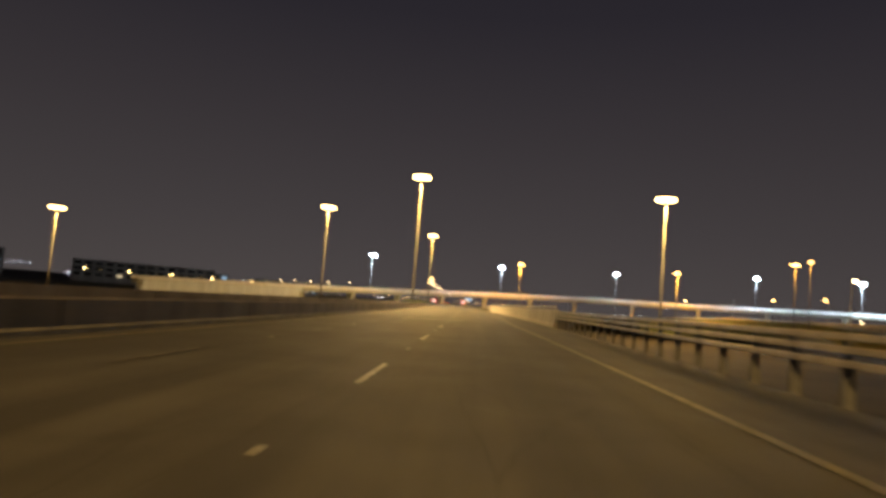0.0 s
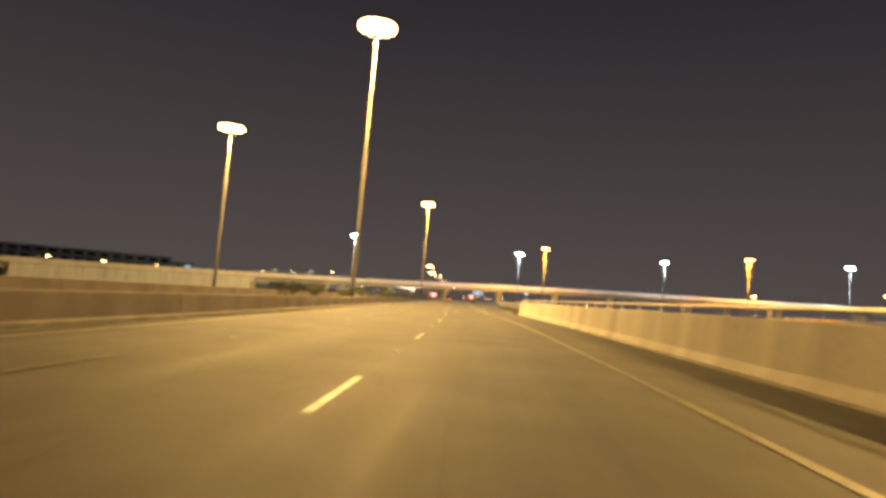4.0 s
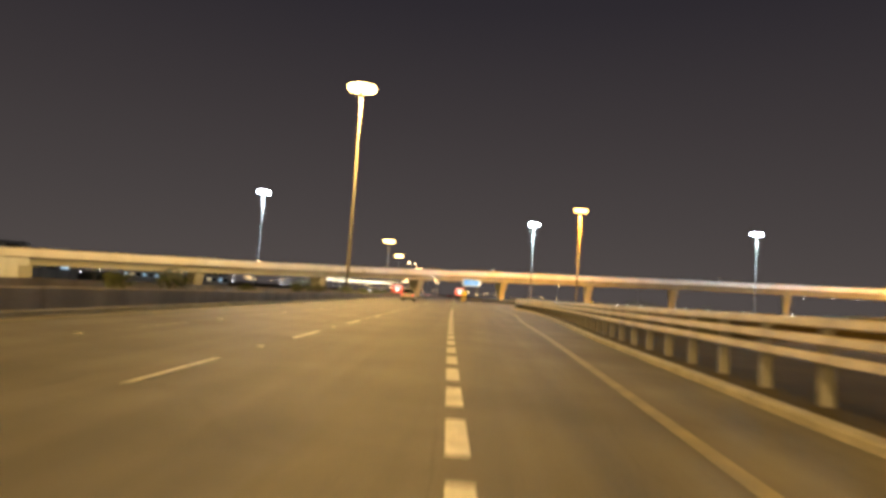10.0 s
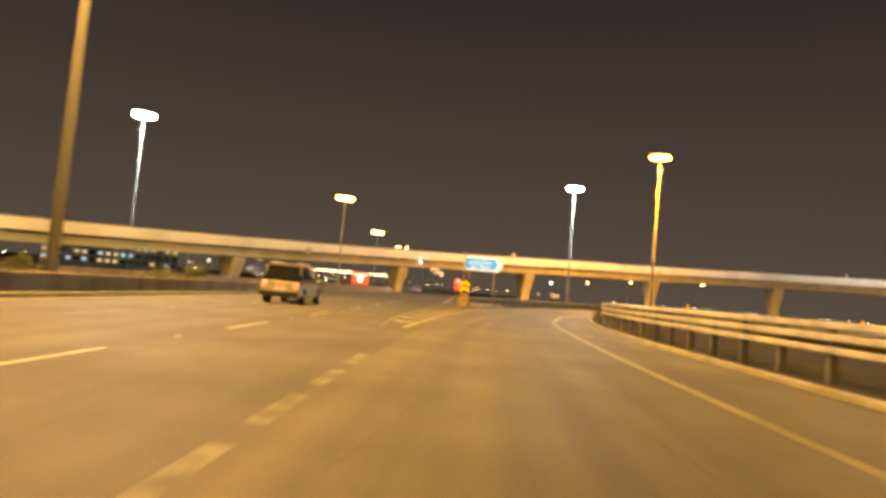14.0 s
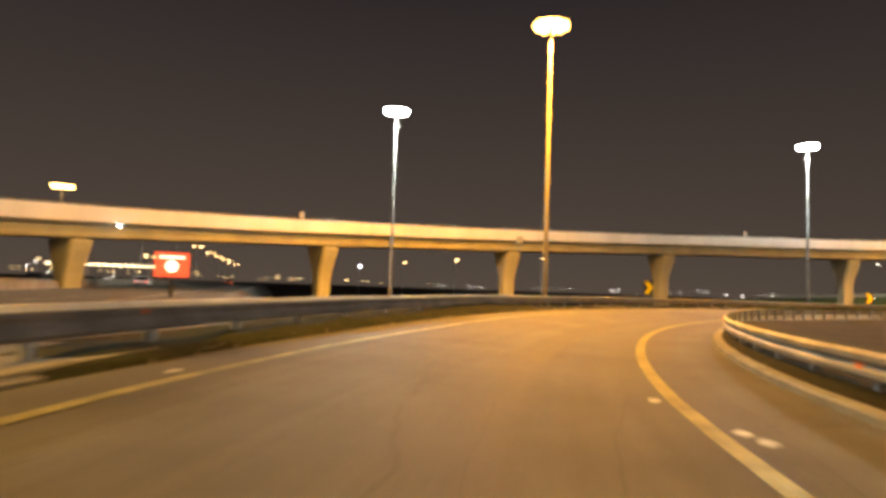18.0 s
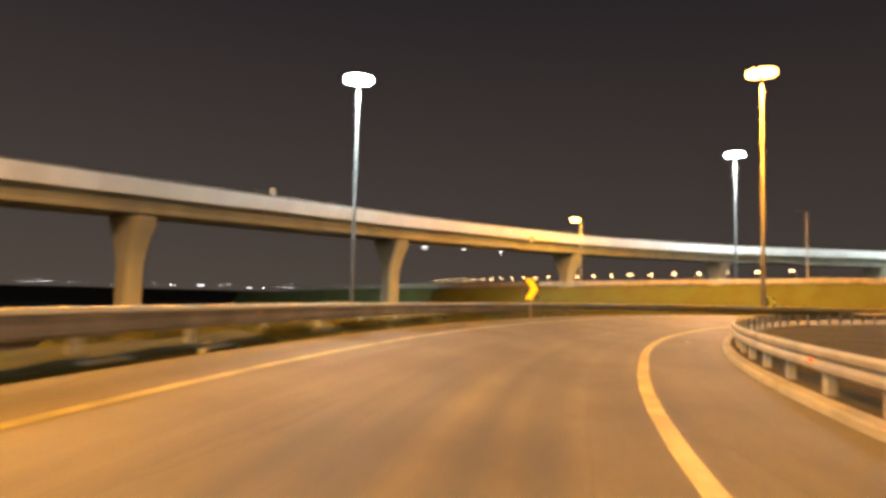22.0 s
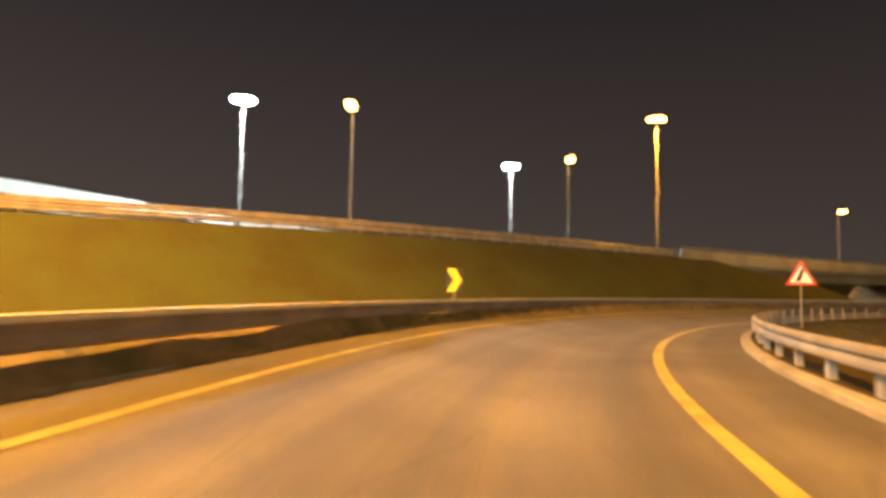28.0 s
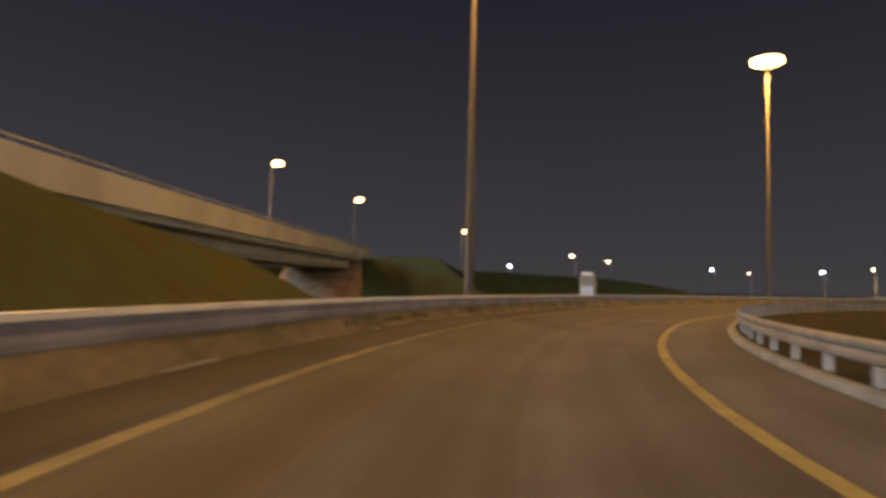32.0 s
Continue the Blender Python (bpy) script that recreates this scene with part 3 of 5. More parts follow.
ZM = 0.014
EDGE = [(0, 5.17), (80, 5.15), (100, 4.98), (118, 4.72), (140, 4.9), (182, 4.9), (200, 4.5), (211, 4.0)]
marking("edge_line_right", strip(MAIN, 0, 178, shifted(EDGE, -0.09), shifted(EDGE, 0.09), ZM, 3), M["faded_yellow"], "faded yellow edge line of the motorway")
marking("edge_line_bright", strip(MAIN, 178, 211, shifted(EDGE, -0.1), shifted(EDGE, 0.1), ZM, 3), M["yellow_paint"], "repainted yellow edge line of the motorway")
marking("edge_line_taper", strip(RAMP, -111, -96, shifted(RIGHT_LINE, -0.11), shifted(RIGHT_LINE, 0.11), ZM, 2), M["yellow_paint"], "repainted yellow edge line where the exit lane opens")
marking("edge_line_exit", strip(RAMP, -95.9, 40, shifted(RIGHT_LINE, -0.10), shifted(RIGHT_LINE, 0.10), ZM, 2), M["faded_yellow"], "faded yellow edge line of the exit lane")
marking("edge_line_ramp_right", strip(RAMP, 40, 380, shifted(RIGHT_LINE, -0.10), shifted(RIGHT_LINE, 0.10), ZM, 2), M["yellow_paint"], "solid yellow edge line along the inside of the loop")
marking("edge_line_ramp_left", strip(RAMP, 20, 380, shifted(LEFT_LINE, -0.11), shifted(LEFT_LINE, 0.11), ZM, 2), M["cream_paint"], "solid pale edge line along the outside of the loop")
marking("edge_line_left", strip(MAIN, 0, 700, -6.35, -6.19, ZM, 4), M["faded_yellow"], "solid yellow edge line beside the median wall")
marking("edge_line_beyond", strip(MAIN, 380, 700, 4.0, 4.16, ZM, 4), M["white_paint"], "solid white edge line beyond the gore")
DASHES = [8.2 + 11.94 * k for k in range(9)] + [117.0, 131.0, 142.6, 154.9, 167.3, 181.5, 194.4, 202.0, 218.5] + [226.4 + 7.83 * k for k in range(60)]
LANE_LINE = [(0, -0.05), (130, -0.1), (180, 0.05), (198, 0.05), (216, -0.3), (222, -0.2), (235, 0.0), (252, 0.08), (285, 0.38), (330, 0.6), (700, 0.6)]
for o, paint, label in ((0.0, "worn_white", "worn white lane dash"), (-3.72, "faded_white", "nearly worn away white lane dash")):
    for k, s in enumerate(DASHES):
        mid = value(LANE_LINE, s) + o
        tagged(marking("lane_dash", strip(MAIN, s, s + (1.6 if s == 117.0 else 3.0), mid - 0.055, mid + 0.055, ZM, 1.5), M[paint], label), group="lane dashes")
        stud = thing("road_stud", "small square reflector stud in the lane line", "road stud", group="road studs")
        part("body", block(-0.045, 0.045, -0.04, 0.04, 0.0, 0.02, bevel=0.008), M["white_paint"], stud)
        gap = DASHES[min(k + 1, len(DASHES) - 1)] - s
        stud.matrix_basis = MAIN.stand(s + 1.5 + max(gap, 7.0) / 2, mid, 0.0)
for k in range(47):
    s = 226.56 + 2.293 * k
    bright = s < 313.5
    tagged(marking("exit_dash", strip(MAIN, s, s + 1.5, 3.96, 4.17, ZM, 1.0), M["white_paint" if bright else "faded_white"], "broad white block of the exit line" if bright else "worn away block of the exit line"), group="exit line blocks")


def skewed(s0, o0, o1, wide, z, seed=0):
    """A thin strip across the road, running forward to the right, with slightly uneven edges."""
    r, bm = random.Random(seed), bmesh.new()
    n = max(2, int((o1 - o0) / 0.5))
    rows = []
    for k in range(n + 1):
        o = o0 + (o1 - o0) * k / n
        w = wide * r.uniform(0.75, 1.25)
        rows.append([bm.verts.new(MAIN.at(s0 + 1.14 * o + d, o, z)) for d in (-w / 2, w / 2)])
    for p, q in zip(rows, rows[1:]):
        bm.faces.new((p[0], q[0], q[1], p[1]))
    return bm


for s, o0, o1, label in ((119.2, -3.2, 1.3, "worn steel expansion joint across the motorway"), (211.2, 0.3, 1.3, "dark worn expansion joint across the motorway")):
    ob = thing("expansion_joint", label, "expansion joint", kind="structure")
    part("seal", skewed(s, -6.9, 7.6, 0.34, 0.005, 1), M["bitumen"], ob)
    part("steel_edge", skewed(s - 0.13, o0, o1, 0.16, 0.010, 2), M["polished_steel"], ob, "steel edge polished by traffic")
    part("steel_edge", skewed(s + 0.13, o0, o1, 0.16, 0.010, 3), M["polished_steel"], ob, "steel edge polished by traffic")
    part("steel_edge", skewed(s, 2.9, 3.2, 0.3, 0.010, 4), M["galvanised"], ob)

# ---- parapets, kerbs, rails ----
W_BEAM = [(0.0, 0.0), (0.075, 0.04), (0.075, 0.10), (0.015, 0.155), (0.075, 0.21), (0.075, 0.27), (0.0, 0.31), (-0.012, 0.31), (0.06, 0.265), (0.06, 0.215), (0.0, 0.155), (0.06, 0.095), (0.06, 0.045), (-0.012, 0.0)]


def beam(line, s0, s1, o, z, side, parent, name="beam", step=2.0, material=None, deep=1.0):
    return part(name, sweep(line, s0, s1, [(shifted(o, side * a), shifted(z, b * deep)) for a, b in W_BEAM], step), material or M["galvanised"], parent)


def guard_rail(name, line, s0, s1, o, top, side, label, posts=2.0, tiers=1, gap=0.34, material=None, z_ground=0.0, deep=1.0, uprights="rail_post"):
    """A steel rail on posts; side +1 when the rail's face looks to the right of the line."""
    ob = thing(name, label, "guard rail")
    for k in range(tiers):
        beam(line, s0, s1, o, shifted(top, -0.31 * deep - k * gap), side, ob, material=material, deep=deep)
    post = None
    s = s0 + 0.3
    while s < s1:
        m = line.stand(s, value(o, s) - side * 0.09, z_ground)
        if post is None:
            b = block(-0.06, 0.06, -0.085, 0.085, -0.3, min(v for _, v in top) - 0.03 if isinstance(top, list) else top - 0.03, bevel=0.008)
            post = part("post", b, M[uprights], ob)
            post.matrix_basis = m
        else:
            q = new("post", post.data)
            q.parent, q.matrix_basis = ob, m
        s += posts
    return ob


PARAPET = [(0.0, -0.1), (-0.02, 0.08), (0.12, 0.34), (0.22, 1.42), (0.24, 1.45), (0.46, 1.45), (0.52, 0.0), (0.52, -0.1)]


def parapet(line, s0, s1, o, label, joints=6.0):
    ob = thing("concrete_parapet", label, "parapet")
    s = s0
    while s < s1 - 0.5:
        e = min(s + joints, s1)
        part("panel", sweep(line, s, e - 0.02, [(shifted(o, a), z) for a, z in PARAPET], 2.0), M["concrete"], ob)
        s = e
    rail = part("handrail", sweep(line, s0 + 0.3, s1 - 0.3, [(shifted(o, 0.30 + 0.05 * math.cos(a)), 1.70 + 0.06 * math.sin(a)) for a in np.linspace(0, 2 * math.pi, 9)[:-1]], 2.0), M["rail_paint"], ob)
    s = s0 + 1
    while s < s1:
        b = block(-0.03, 0.03, -0.05, 0.05, 1.44, 1.69)
        p = part("rail_post", b, M["rail_paint"], ob)
        p.matrix_basis = line.stand(s, value(o, s) + 0.30)
        s += 3.0
    return ob


PAR = [(0, 8.2), (124, 8.2), (224, 8.3)]
parapet(MAIN, 123.2, 224.5, PAR, "pale concrete bridge parapet with a steel handrail along the motorway")


def triple_rail(line, s0, s1, o, label):
    ob = thing("bridge_railing", label, "railing")
    for z in (0.70, 0.955, 1.20):
        part("rail", sweep(line, s0, s1, [(shifted(o, a), z + b) for a, b in ((0, 0), (0.05, 0.02), (0.05, 0.12), (0, 0.145), (-0.05, 0.12), (-0.05, 0.02))], 2.0), M["rail_paint"], ob)
    post, s = None, s0 + 0.6
    while s < s1:
        m = line.stand(s, value(o, s) + 0.2)
        if post is None:
            post = part("post", extrude_outline([(-0.13, -0.1), (0.06, -0.1), (0.05, 0.5), (0.0, 1.28), (-0.13, 1.28)], 0.1), M["dull_post"], ob)
            post.matrix_basis = m
        else:
            q = new("post", post.data)
            q.parent, q.matrix_basis = ob, m
        s += 2.0
    return ob


triple_rail(MAIN, 0, 123.0, 8.45, "weathered three-bar steel railing beside the motorway")
triple_rail(RAMP, -97, 43.0, shifted(RIGHT_KERB, 0.75), "weathered three-bar steel railing beside the exit lane")
guard_rail("guard_rail", RAMP, 41.6, 330, shifted(RIGHT_KERB, 0.35), 0.73, -1, "galvanised guard rail along the inside of the loop", deep=1.1, uprights="rail_post")
outer = guard_rail("guard_rail", RAMP, 50, 330, LEFT_RAIL, LEFT_RAIL_TOP, 1, "dusty guard rail along the outside of the loop, its face toned as shaded", material=M["rail_shaded"], deep=1.6)
part("top_cap", sweep(RAMP, 50, 330, [(shifted(LEFT_RAIL, 0.07), shifted(LEFT_RAIL_TOP, -0.10)), (shifted(LEFT_RAIL, 0.16), shifted(LEFT_RAIL_TOP, -0.08)), (shifted(LEFT_RAIL, 0.14), shifted(LEFT_RAIL_TOP, 0.012)), (shifted(LEFT_RAIL, -0.1), shifted(LEFT_RAIL_TOP, 0.012)), (shifted(LEFT_RAIL, -0.1), shifted(LEFT_RAIL_TOP, 0.004))], 2.0), M["rail_lit_edge"], outer, "folded top edge, pale with dust and with mast light in its tone")


def kerb(line, s0, s1, o, side, label, unit=2.0):
    """Separate kerb stones, low and rounded towards the road."""
    ob = thing("kerb", label, "kerb", kind="structure")
    s = s0
    while s < s1:
        e = min(s + unit, s1) - 0.015
        part("kerb_stone", sweep(line, s, e, [(o, -0.1), (o, 0.10), (shifted(o, side * 0.03), 0.13), (shifted(o, side * 0.24), 0.13), (shifted(o, side * 0.24), -0.1)], 2.0), M["kerb"], ob)
        s += unit
    return ob


kerb(RAMP, -95, 330, RIGHT_KERB, 1, "low pale kerb along the inside of the exit lane and loop")
ob = thing("kerb", "broken and half-buried kerb stones along the outside of the loop", "kerb", kind="structure")
rnd = random.Random(5)
s = 56.0
while s < 330:
    if rnd.random() > (0.62 if s < 165 else 0.18):
        d, h = rnd.uniform(-0.12, 0.1), rnd.uniform(0.02, 0.09)
        o = shifted(LEFT_KERB, d)
        part("kerb_stone", sweep(RAMP, s, s + rnd.uniform(0.7, 1.85), [(o, -0.1), (o, h - 0.02), (shifted(o, -0.03), h), (shifted(o, -0.24), h + rnd.uniform(-0.02, 0.02)), (shifted(o, -0.24), -0.1)], 2.0), M["kerb"], ob)
    s += 2.0

# ---- median wall ----
wall = thing("median_wall", "low stained concrete wall along the motorway's inner edge", "barrier", kind="structure")
s = 0
while s < 700:
    part("panel", sweep(MAIN, s, s + 11.95, [(-7.72, -0.1), (-7.72, 0.70), (-7.69, 0.73), (-7.53, 0.73), (-7.5, 0.70), (-7.5, -0.1)], 4.0), M["dark_wall"], wall)
    s += 12
kerb(MAIN, 0, 420, -7.0, -1, "low kerb in front of the median wall", 3.0)
tagged(link("median_strip", sweep(MAIN, 0, 700, [(-11.4, -0.1), (-11.4, 0.16), (-7.75, 0.16), (-7.75, -0.1)], 5), M["soil"]), "bare sandy median strip", "median", kind="structure")
wall = thing("median_wall", "stained concrete wall along the opposite carriageway", "barrier", kind="structure")
s = 0
while s < 700:
    part("panel", sweep(MAIN, s, s + 11.95, [(-11.75, -0.1), (-11.72, 0.85), (-11.45, 0.85), (-11.42, -0.1)], 6.0), M["dark_wall"], wall)
    s += 12

# ---- verges ----
def lumpy_verge(s0, s1, material, label, pile=0.0):
    """Uneven ground from the outer kerb to behind the guard rail."""
    bm = bmesh.new()
    rows = []
    for k in range(int((s1 - s0) * 2) + 1):
        s = s0 + 0.5 * k
        a, b = value(LEFT_KERB, s) + 0.12, value(LEFT_RAIL, s) - 1.0
        row = []
        for c in range(9):
            p = RAMP.at(s, a + (b - a) * (0.0, 0.05, 0.15, 0.3, 0.45, 0.6, 0.75, 0.9, 1.0)[c])
            h = 0.06 + 0.06 * noise.noise(p * 0.55) + 0.04 * noise.noise(p * 1.7)
            h += pile * min(1.0, (s - s0) / 16.0) * min(1.0, c / 3.2) ** 1.2 * (1.0 + 0.35 * noise.noise(p * 0.4))
            row.append(bm.verts.new((p.x, p.y, p.z + (max(0.0, h) * min(1.0, 0.3 + c * 0.15) if c else -0.04))))
        rows.append(row)
    for p, q in zip(rows, rows[1:]):
        for c in range(8):
            bm.faces.new((p[c], p[c + 1], q[c + 1], q[c]))
    tagged(link("verge_outer", bm, M[material], smooth=True), label, "verge", kind="structure")


lumpy_verge(55, 80, "rough_verge", "dark rough grass and soil heaped up to the guard rail", 0.22)
lumpy_verge(79.5, 108, "rough_verge", "dark rough grass and soil between kerb and guard rail", 0.03)
lumpy_verge(108, 166, "grass", "green grass grown up to the foot of the guard rail", 0.27)
lumpy_verge(165.5, 335, "sand", "lumpy windblown sand piled up against the guard rail", 0.27)
tagged(link("verge_grass", sweep(RAMP, 112, 380, [(shifted(LEFT_RAIL, -0.8), -3.7), (shifted(LEFT_RAIL, -0.8), 0.16), (shifted(LEFT_RAIL, -2.2), 0.10), (shifted(LEFT_RAIL, -10), 0.02), (shifted(LEFT_RAIL, -14), -3.7)], 2), M["grass"]), "short grass behind the guard rail", "verge", kind="structure")
# soil heaped up to the rail where the loop begins
INNER_PILE = [(40, 0.09), (48, 0.30), (84, 0.28), (100, 0.10)]
tagged(link("verge_inner", sweep(RAMP, -95, 380, [(shifted(RIGHT_KERB, 0.24), -0.09), (shifted(RIGHT_KERB, 0.24), 0.09), (shifted(RIGHT_KERB, 0.34), INNER_PILE), (shifted(RIGHT_KERB, 1.5), INNER_PILE), (shifted(RIGHT_KERB, 5.0), 0.03), (shifted(RIGHT_KERB, 11.0), -0.08), (shifted(RIGHT_KERB, 17.0), -3.7)], 2), M["infield"]),
       "dark mown grass inside the loop", "verge", kind="structure")

# ---- bank with the upper road ----
# the bank's end falls away under the bridge
BANK_END = [(36, -5.4), (44, -4.0), (50, -3.0), (56, -2.2), (68, -1.2), (75, -0.6), (80, 0.0)]
tagged(link("embankment", sweep(BANK, 36, BANK.s[-1], [([(36, -4.0), (44, -9), (52, -11.5), (60, -12.5), (70, -13), (90, -12), (140, -10), (200, -9), (300, -4)], -9.5), (-0.9, shifted(BANK_END, -0.05)), (0.0, BANK_END), (9.5, BANK_END), (22, -9.5)], 2), M["grass"]), "tall grassy bank carrying an upper road", "embankment", kind="structure")


def tufts(name, label, line, s0, s1, o0, o1, n, tall, seed, lift=0.02):
    """Blades of short dry grass in uneven clumps."""
    r = random.Random(seed)
    verts, faces = [], []
    while n > 0:
        s = r.uniform(s0, s1)
        f = r.random()
        c = line.at(s, value(o0, s) + f * (value(o1, s) - value(o0, s)), lift)
        if noise.noise(c * 0.35) < -0.05 or (name == "sand_tufts" and noise.noise(c * 0.2) < 0.12):
            n -= 0.2
            continue
        for k in range(7):
            a, h, w = r.uniform(0, 6.28), tall * r.uniform(0.4, 1.1), r.uniform(0.012, 0.03)
            p = c + Vector((r.gauss(0, 0.09), r.gauss(0, 0.09), -0.03))
            u = Vector((math.cos(a), math.sin(a), 0))
            tip = p + Vector((-u.y, u.x, 0)) * r.gauss(0, 0.35) * h + Vector((0, 0, h))
            i = len(verts)
            verts += [p - u * w, p + u * w, tip]
            faces.append((i, i + 1, i + 2))
        n -= 1
    mesh = bpy.data.meshes.new(name)
    mesh.from_pydata(verts, [], faces)
    mesh.materials.append(M["blades"])
    return tagged(new(name, mesh), label, "grass", kind="stuff")


tufts("grass_tufts", "dry grass tufts between kerb and guard rail", RAMP, 56, 108, shifted(LEFT_KERB, -0.25), shifted(LEFT_RAIL, -0.5), 800, 0.10, 1, 0.06)
tufts("grass_tufts", "green grass tufts in front of the guard rail", RAMP, 108, 168, shifted(LEFT_KERB, -0.3), shifted(LEFT_RAIL, -0.5), 2400, 0.13, 5, 0.2)
tufts("sand_tufts", "scattered grass tufts in the drifted sand", RAMP, 168, 240, shifted(LEFT_KERB, -0.3), shifted(LEFT_RAIL, 0.1), 420, 0.14, 6, 0.2)
tufts("grass_tufts", "short grass tufts inside the loop", RAMP, 0, 240, shifted(RIGHT_KERB, 0.4), shifted(RIGHT_KERB, 3.5), 2200, 0.12, 2, 0.06)
tufts("grass_tufts", "rough grass along the foot of the bank", RAMP, 100, 240, shifted(LEFT_RAIL, -0.6), shifted(LEFT_RAIL, -5.0), 3500, 0.2, 3, 0.04)
rnd = random.Random(9)
bm = bmesh.new()
for k in range(420):
    s = rnd.uniform(58, 235)
    p = RAMP.at(s, value(LEFT_KERB, s) + rnd.uniform(-0.9, 0.25), 0.04)
    w = rnd.uniform(0.02, 0.09)
    vs = [bm.verts.new(p + Vector((rnd.uniform(-w, w), rnd.uniform(-w, w), dz))) for dz in (-0.03, -0.03, -0.03, w * 0.7, w * 0.5)]
    bmesh.ops.convex_hull(bm, input=vs)
for s, o in ((58.2, 2.1), (57.8, 2.2), (59.0, -4.9), (50.0, 2.3), (47.5, -1.46), (59.9, 1.5), (92.0, -5.4), (121.0, 2.3)):
    scrap = bmesh.new()
    around = [RAMP.at(s + 0.16 * math.sin(a) * rnd.uniform(0.5, 1.3), o + 0.10 * math.cos(a) * rnd.uniform(0.5, 1.3), 0.012) for a in np.linspace(0, 2 * math.pi, 10)[:-1]]
    scrap.faces.new([scrap.verts.new(p) for p in around])
    tagged(link("paint_scrap", scrap, M["white_paint"]), "small worn scrap of pale paint on the asphalt", "road marking", "paint scraps", "structure")
tagged(link("rubble", bm, M["kerb"]), "scattered pale stones and broken kerb pieces on the verge", "stones", kind="stuff")
for name, o, top, side, s0, tone in (("reflector", RIGHT_KERB, 0.56, -1, 44, "orange_reflector"), ("reflector", LEFT_RAIL, 0.72, 1, 60, "orange_reflector")):
    s = s0
    while s < 235:
        ob = thing("rail_reflector", "small orange reflector fixed to the guard rail", "reflector", group="rail reflectors")
        off_ = value(o, s) + (0.35 - 0.11 if side < 0 else 0.12)
        ob.matrix_basis = RAMP.stand(s, off_, top)
        part("plate", block(-0.012, 0.012, -0.05, 0.05, -0.04, 0.04, bevel=0.004), M[tone], ob)
        s += 16.0

# ---- viaduct ----
deck = thing("viaduct", "long curving concrete viaduct with pale parapets", "viaduct", kind="structure")
VS1 = float(VIADUCT.s[-1])
part("girder", sweep(VIADUCT, 0, VS1, [(-6.2, -1.5), (-5.2, -1.75), (-4.9, -2.5), (-5.2, -2.55), (-5.2, -2.95), (1.2, -2.95), (1.2, -2.55), (0.9, -2.5), (1.2, -1.75), (2.2, -1.5), (2.2, -1.2), (-6.2, -1.2)], 4), M["deck_concrete"], deck)
for side in (-1, 1):
    s = 0.0
    while s < VS1 - 1:
        e = min(s + 14.0, VS1)
        part("parapet_panel", sweep(VIADUCT, s, e - 0.03, [(-2.0 + side * 4.22, -1.5), (-2.0 + side * 4.22, 0.0), (-2.0 + side * 4.0, 0.0), (-2.0 + side * 3.95, -1.15), (-2.0 + side * 3.95, -1.5)], 3.5), M["parapet_paint"], deck)
        s = e
    part("top_rail", sweep(VIADUCT, 0, VS1, [(-2.0 + side * 4.1 + 0.04 * math.cos(a), 0.16 + 0.04 * math.sin(a)) for a in np.linspace(0, 2 * math.pi, 7)[:-1]], 4), M["galvanised"], deck)


def pier(x, y, heading, top):
    """A single column that flares towards the girder."""
    ob = thing("viaduct_pier", "flared concrete column under the viaduct", "pier", pose(x, y, 0, 0, 0, -heading), "viaduct piers")
    rows = []
    b = bmesh.new()
    for z, wx, wy in ((-3.9, 0.98, 0.9), (top - 4.4, 0.98, 0.9), (top - 3.3, 1.18, 0.95), (top - 2.2, 1.6, 1.02), (top - 1.1, 2.15, 1.1), (top - 0.35, 2.4, 1.12), (top, 2.4, 1.12)):
        c = 0.22
        rows.append([b.verts.new((px, py, z)) for px, py in ((-wx, -wy + c), (-wx + c, -wy), (wx - c, -wy), (wx, -wy + c), (wx, wy - c), (wx - c, wy), (-wx + c, wy), (-wx, wy - c))])
    for p, q in zip(rows, rows[1:]):
        for k in range(8):
            b.faces.new((p[k], p[(k + 1) % 8], q[(k + 1) % 8], q[k]))
    b.faces.new(rows[-1]), b.faces.new(rows[0][::-1])
    part("shaft", b, M["deck_concrete"], ob)
    for px in (-1.6, 1.6):
        part("bearing", block(px - 0.4, px + 0.4, -0.5, 0.5, top, top + 0.18, bevel=0.02), M["sign_black"], ob)
    part("footing", block(-1.9, 1.9, -1.6, 1.6, -3.9, -3.3, bevel=0.05), M["kerb"], ob)
    return ob


def near_station(line, x, y):
    return float(line.s[int(np.argmin((line.x - x) ** 2 + (line.y - y) ** 2))])


for x, y in ((-44, 326), (-22, 350), (2, 372), (27.0, 388.9), (55.8, 391.6), (82.9, 392.5), (117.0, 388.8), (153, 378), (184, 359), (210, 332), (236, 298), (256, 260)):
    s = near_station(VIADUCT, x, y)
    q = VIADUCT.at(s)
    s += (x - q.x) * math.sin(VIADUCT.heading(s)) + (y - q.y) * math.cos(VIADUCT.heading(s))
    p = VIADUCT.at(s, -1.5)
    pier(p.x, p.y, math.degrees(VIADUCT.heading(s)), p.z - 3.13)

for x, y in ((56.1, 390.2), (140.0, 381.0), (-14.0, 357.0)):
    s = near_station(VIADUCT, x, y)
    b = part("joint_cover", block(-0.06, 0.10, -0.55, 0.55, -1.95, -0.9, bevel=0.03), M["deck_concrete"], deck, "cover plate over a deck joint")
    b.matrix_basis = VIADUCT.stand(s, 2.22)
for x, y in ((22.1, 388.0), (95.0, 391.0)):
    s = near_station(VIADUCT, x, y)
    b = part("sign_plate", block(-0.04, 0.04, -0.3, 0.3, 0.15, 0.95, bevel=0.01), M["sign_back"], deck, "small plate on the parapet")
    b.matrix_basis = VIADUCT.stand(s, 2.1)
s = near_station(VIADUCT, 4.5, 373.0)
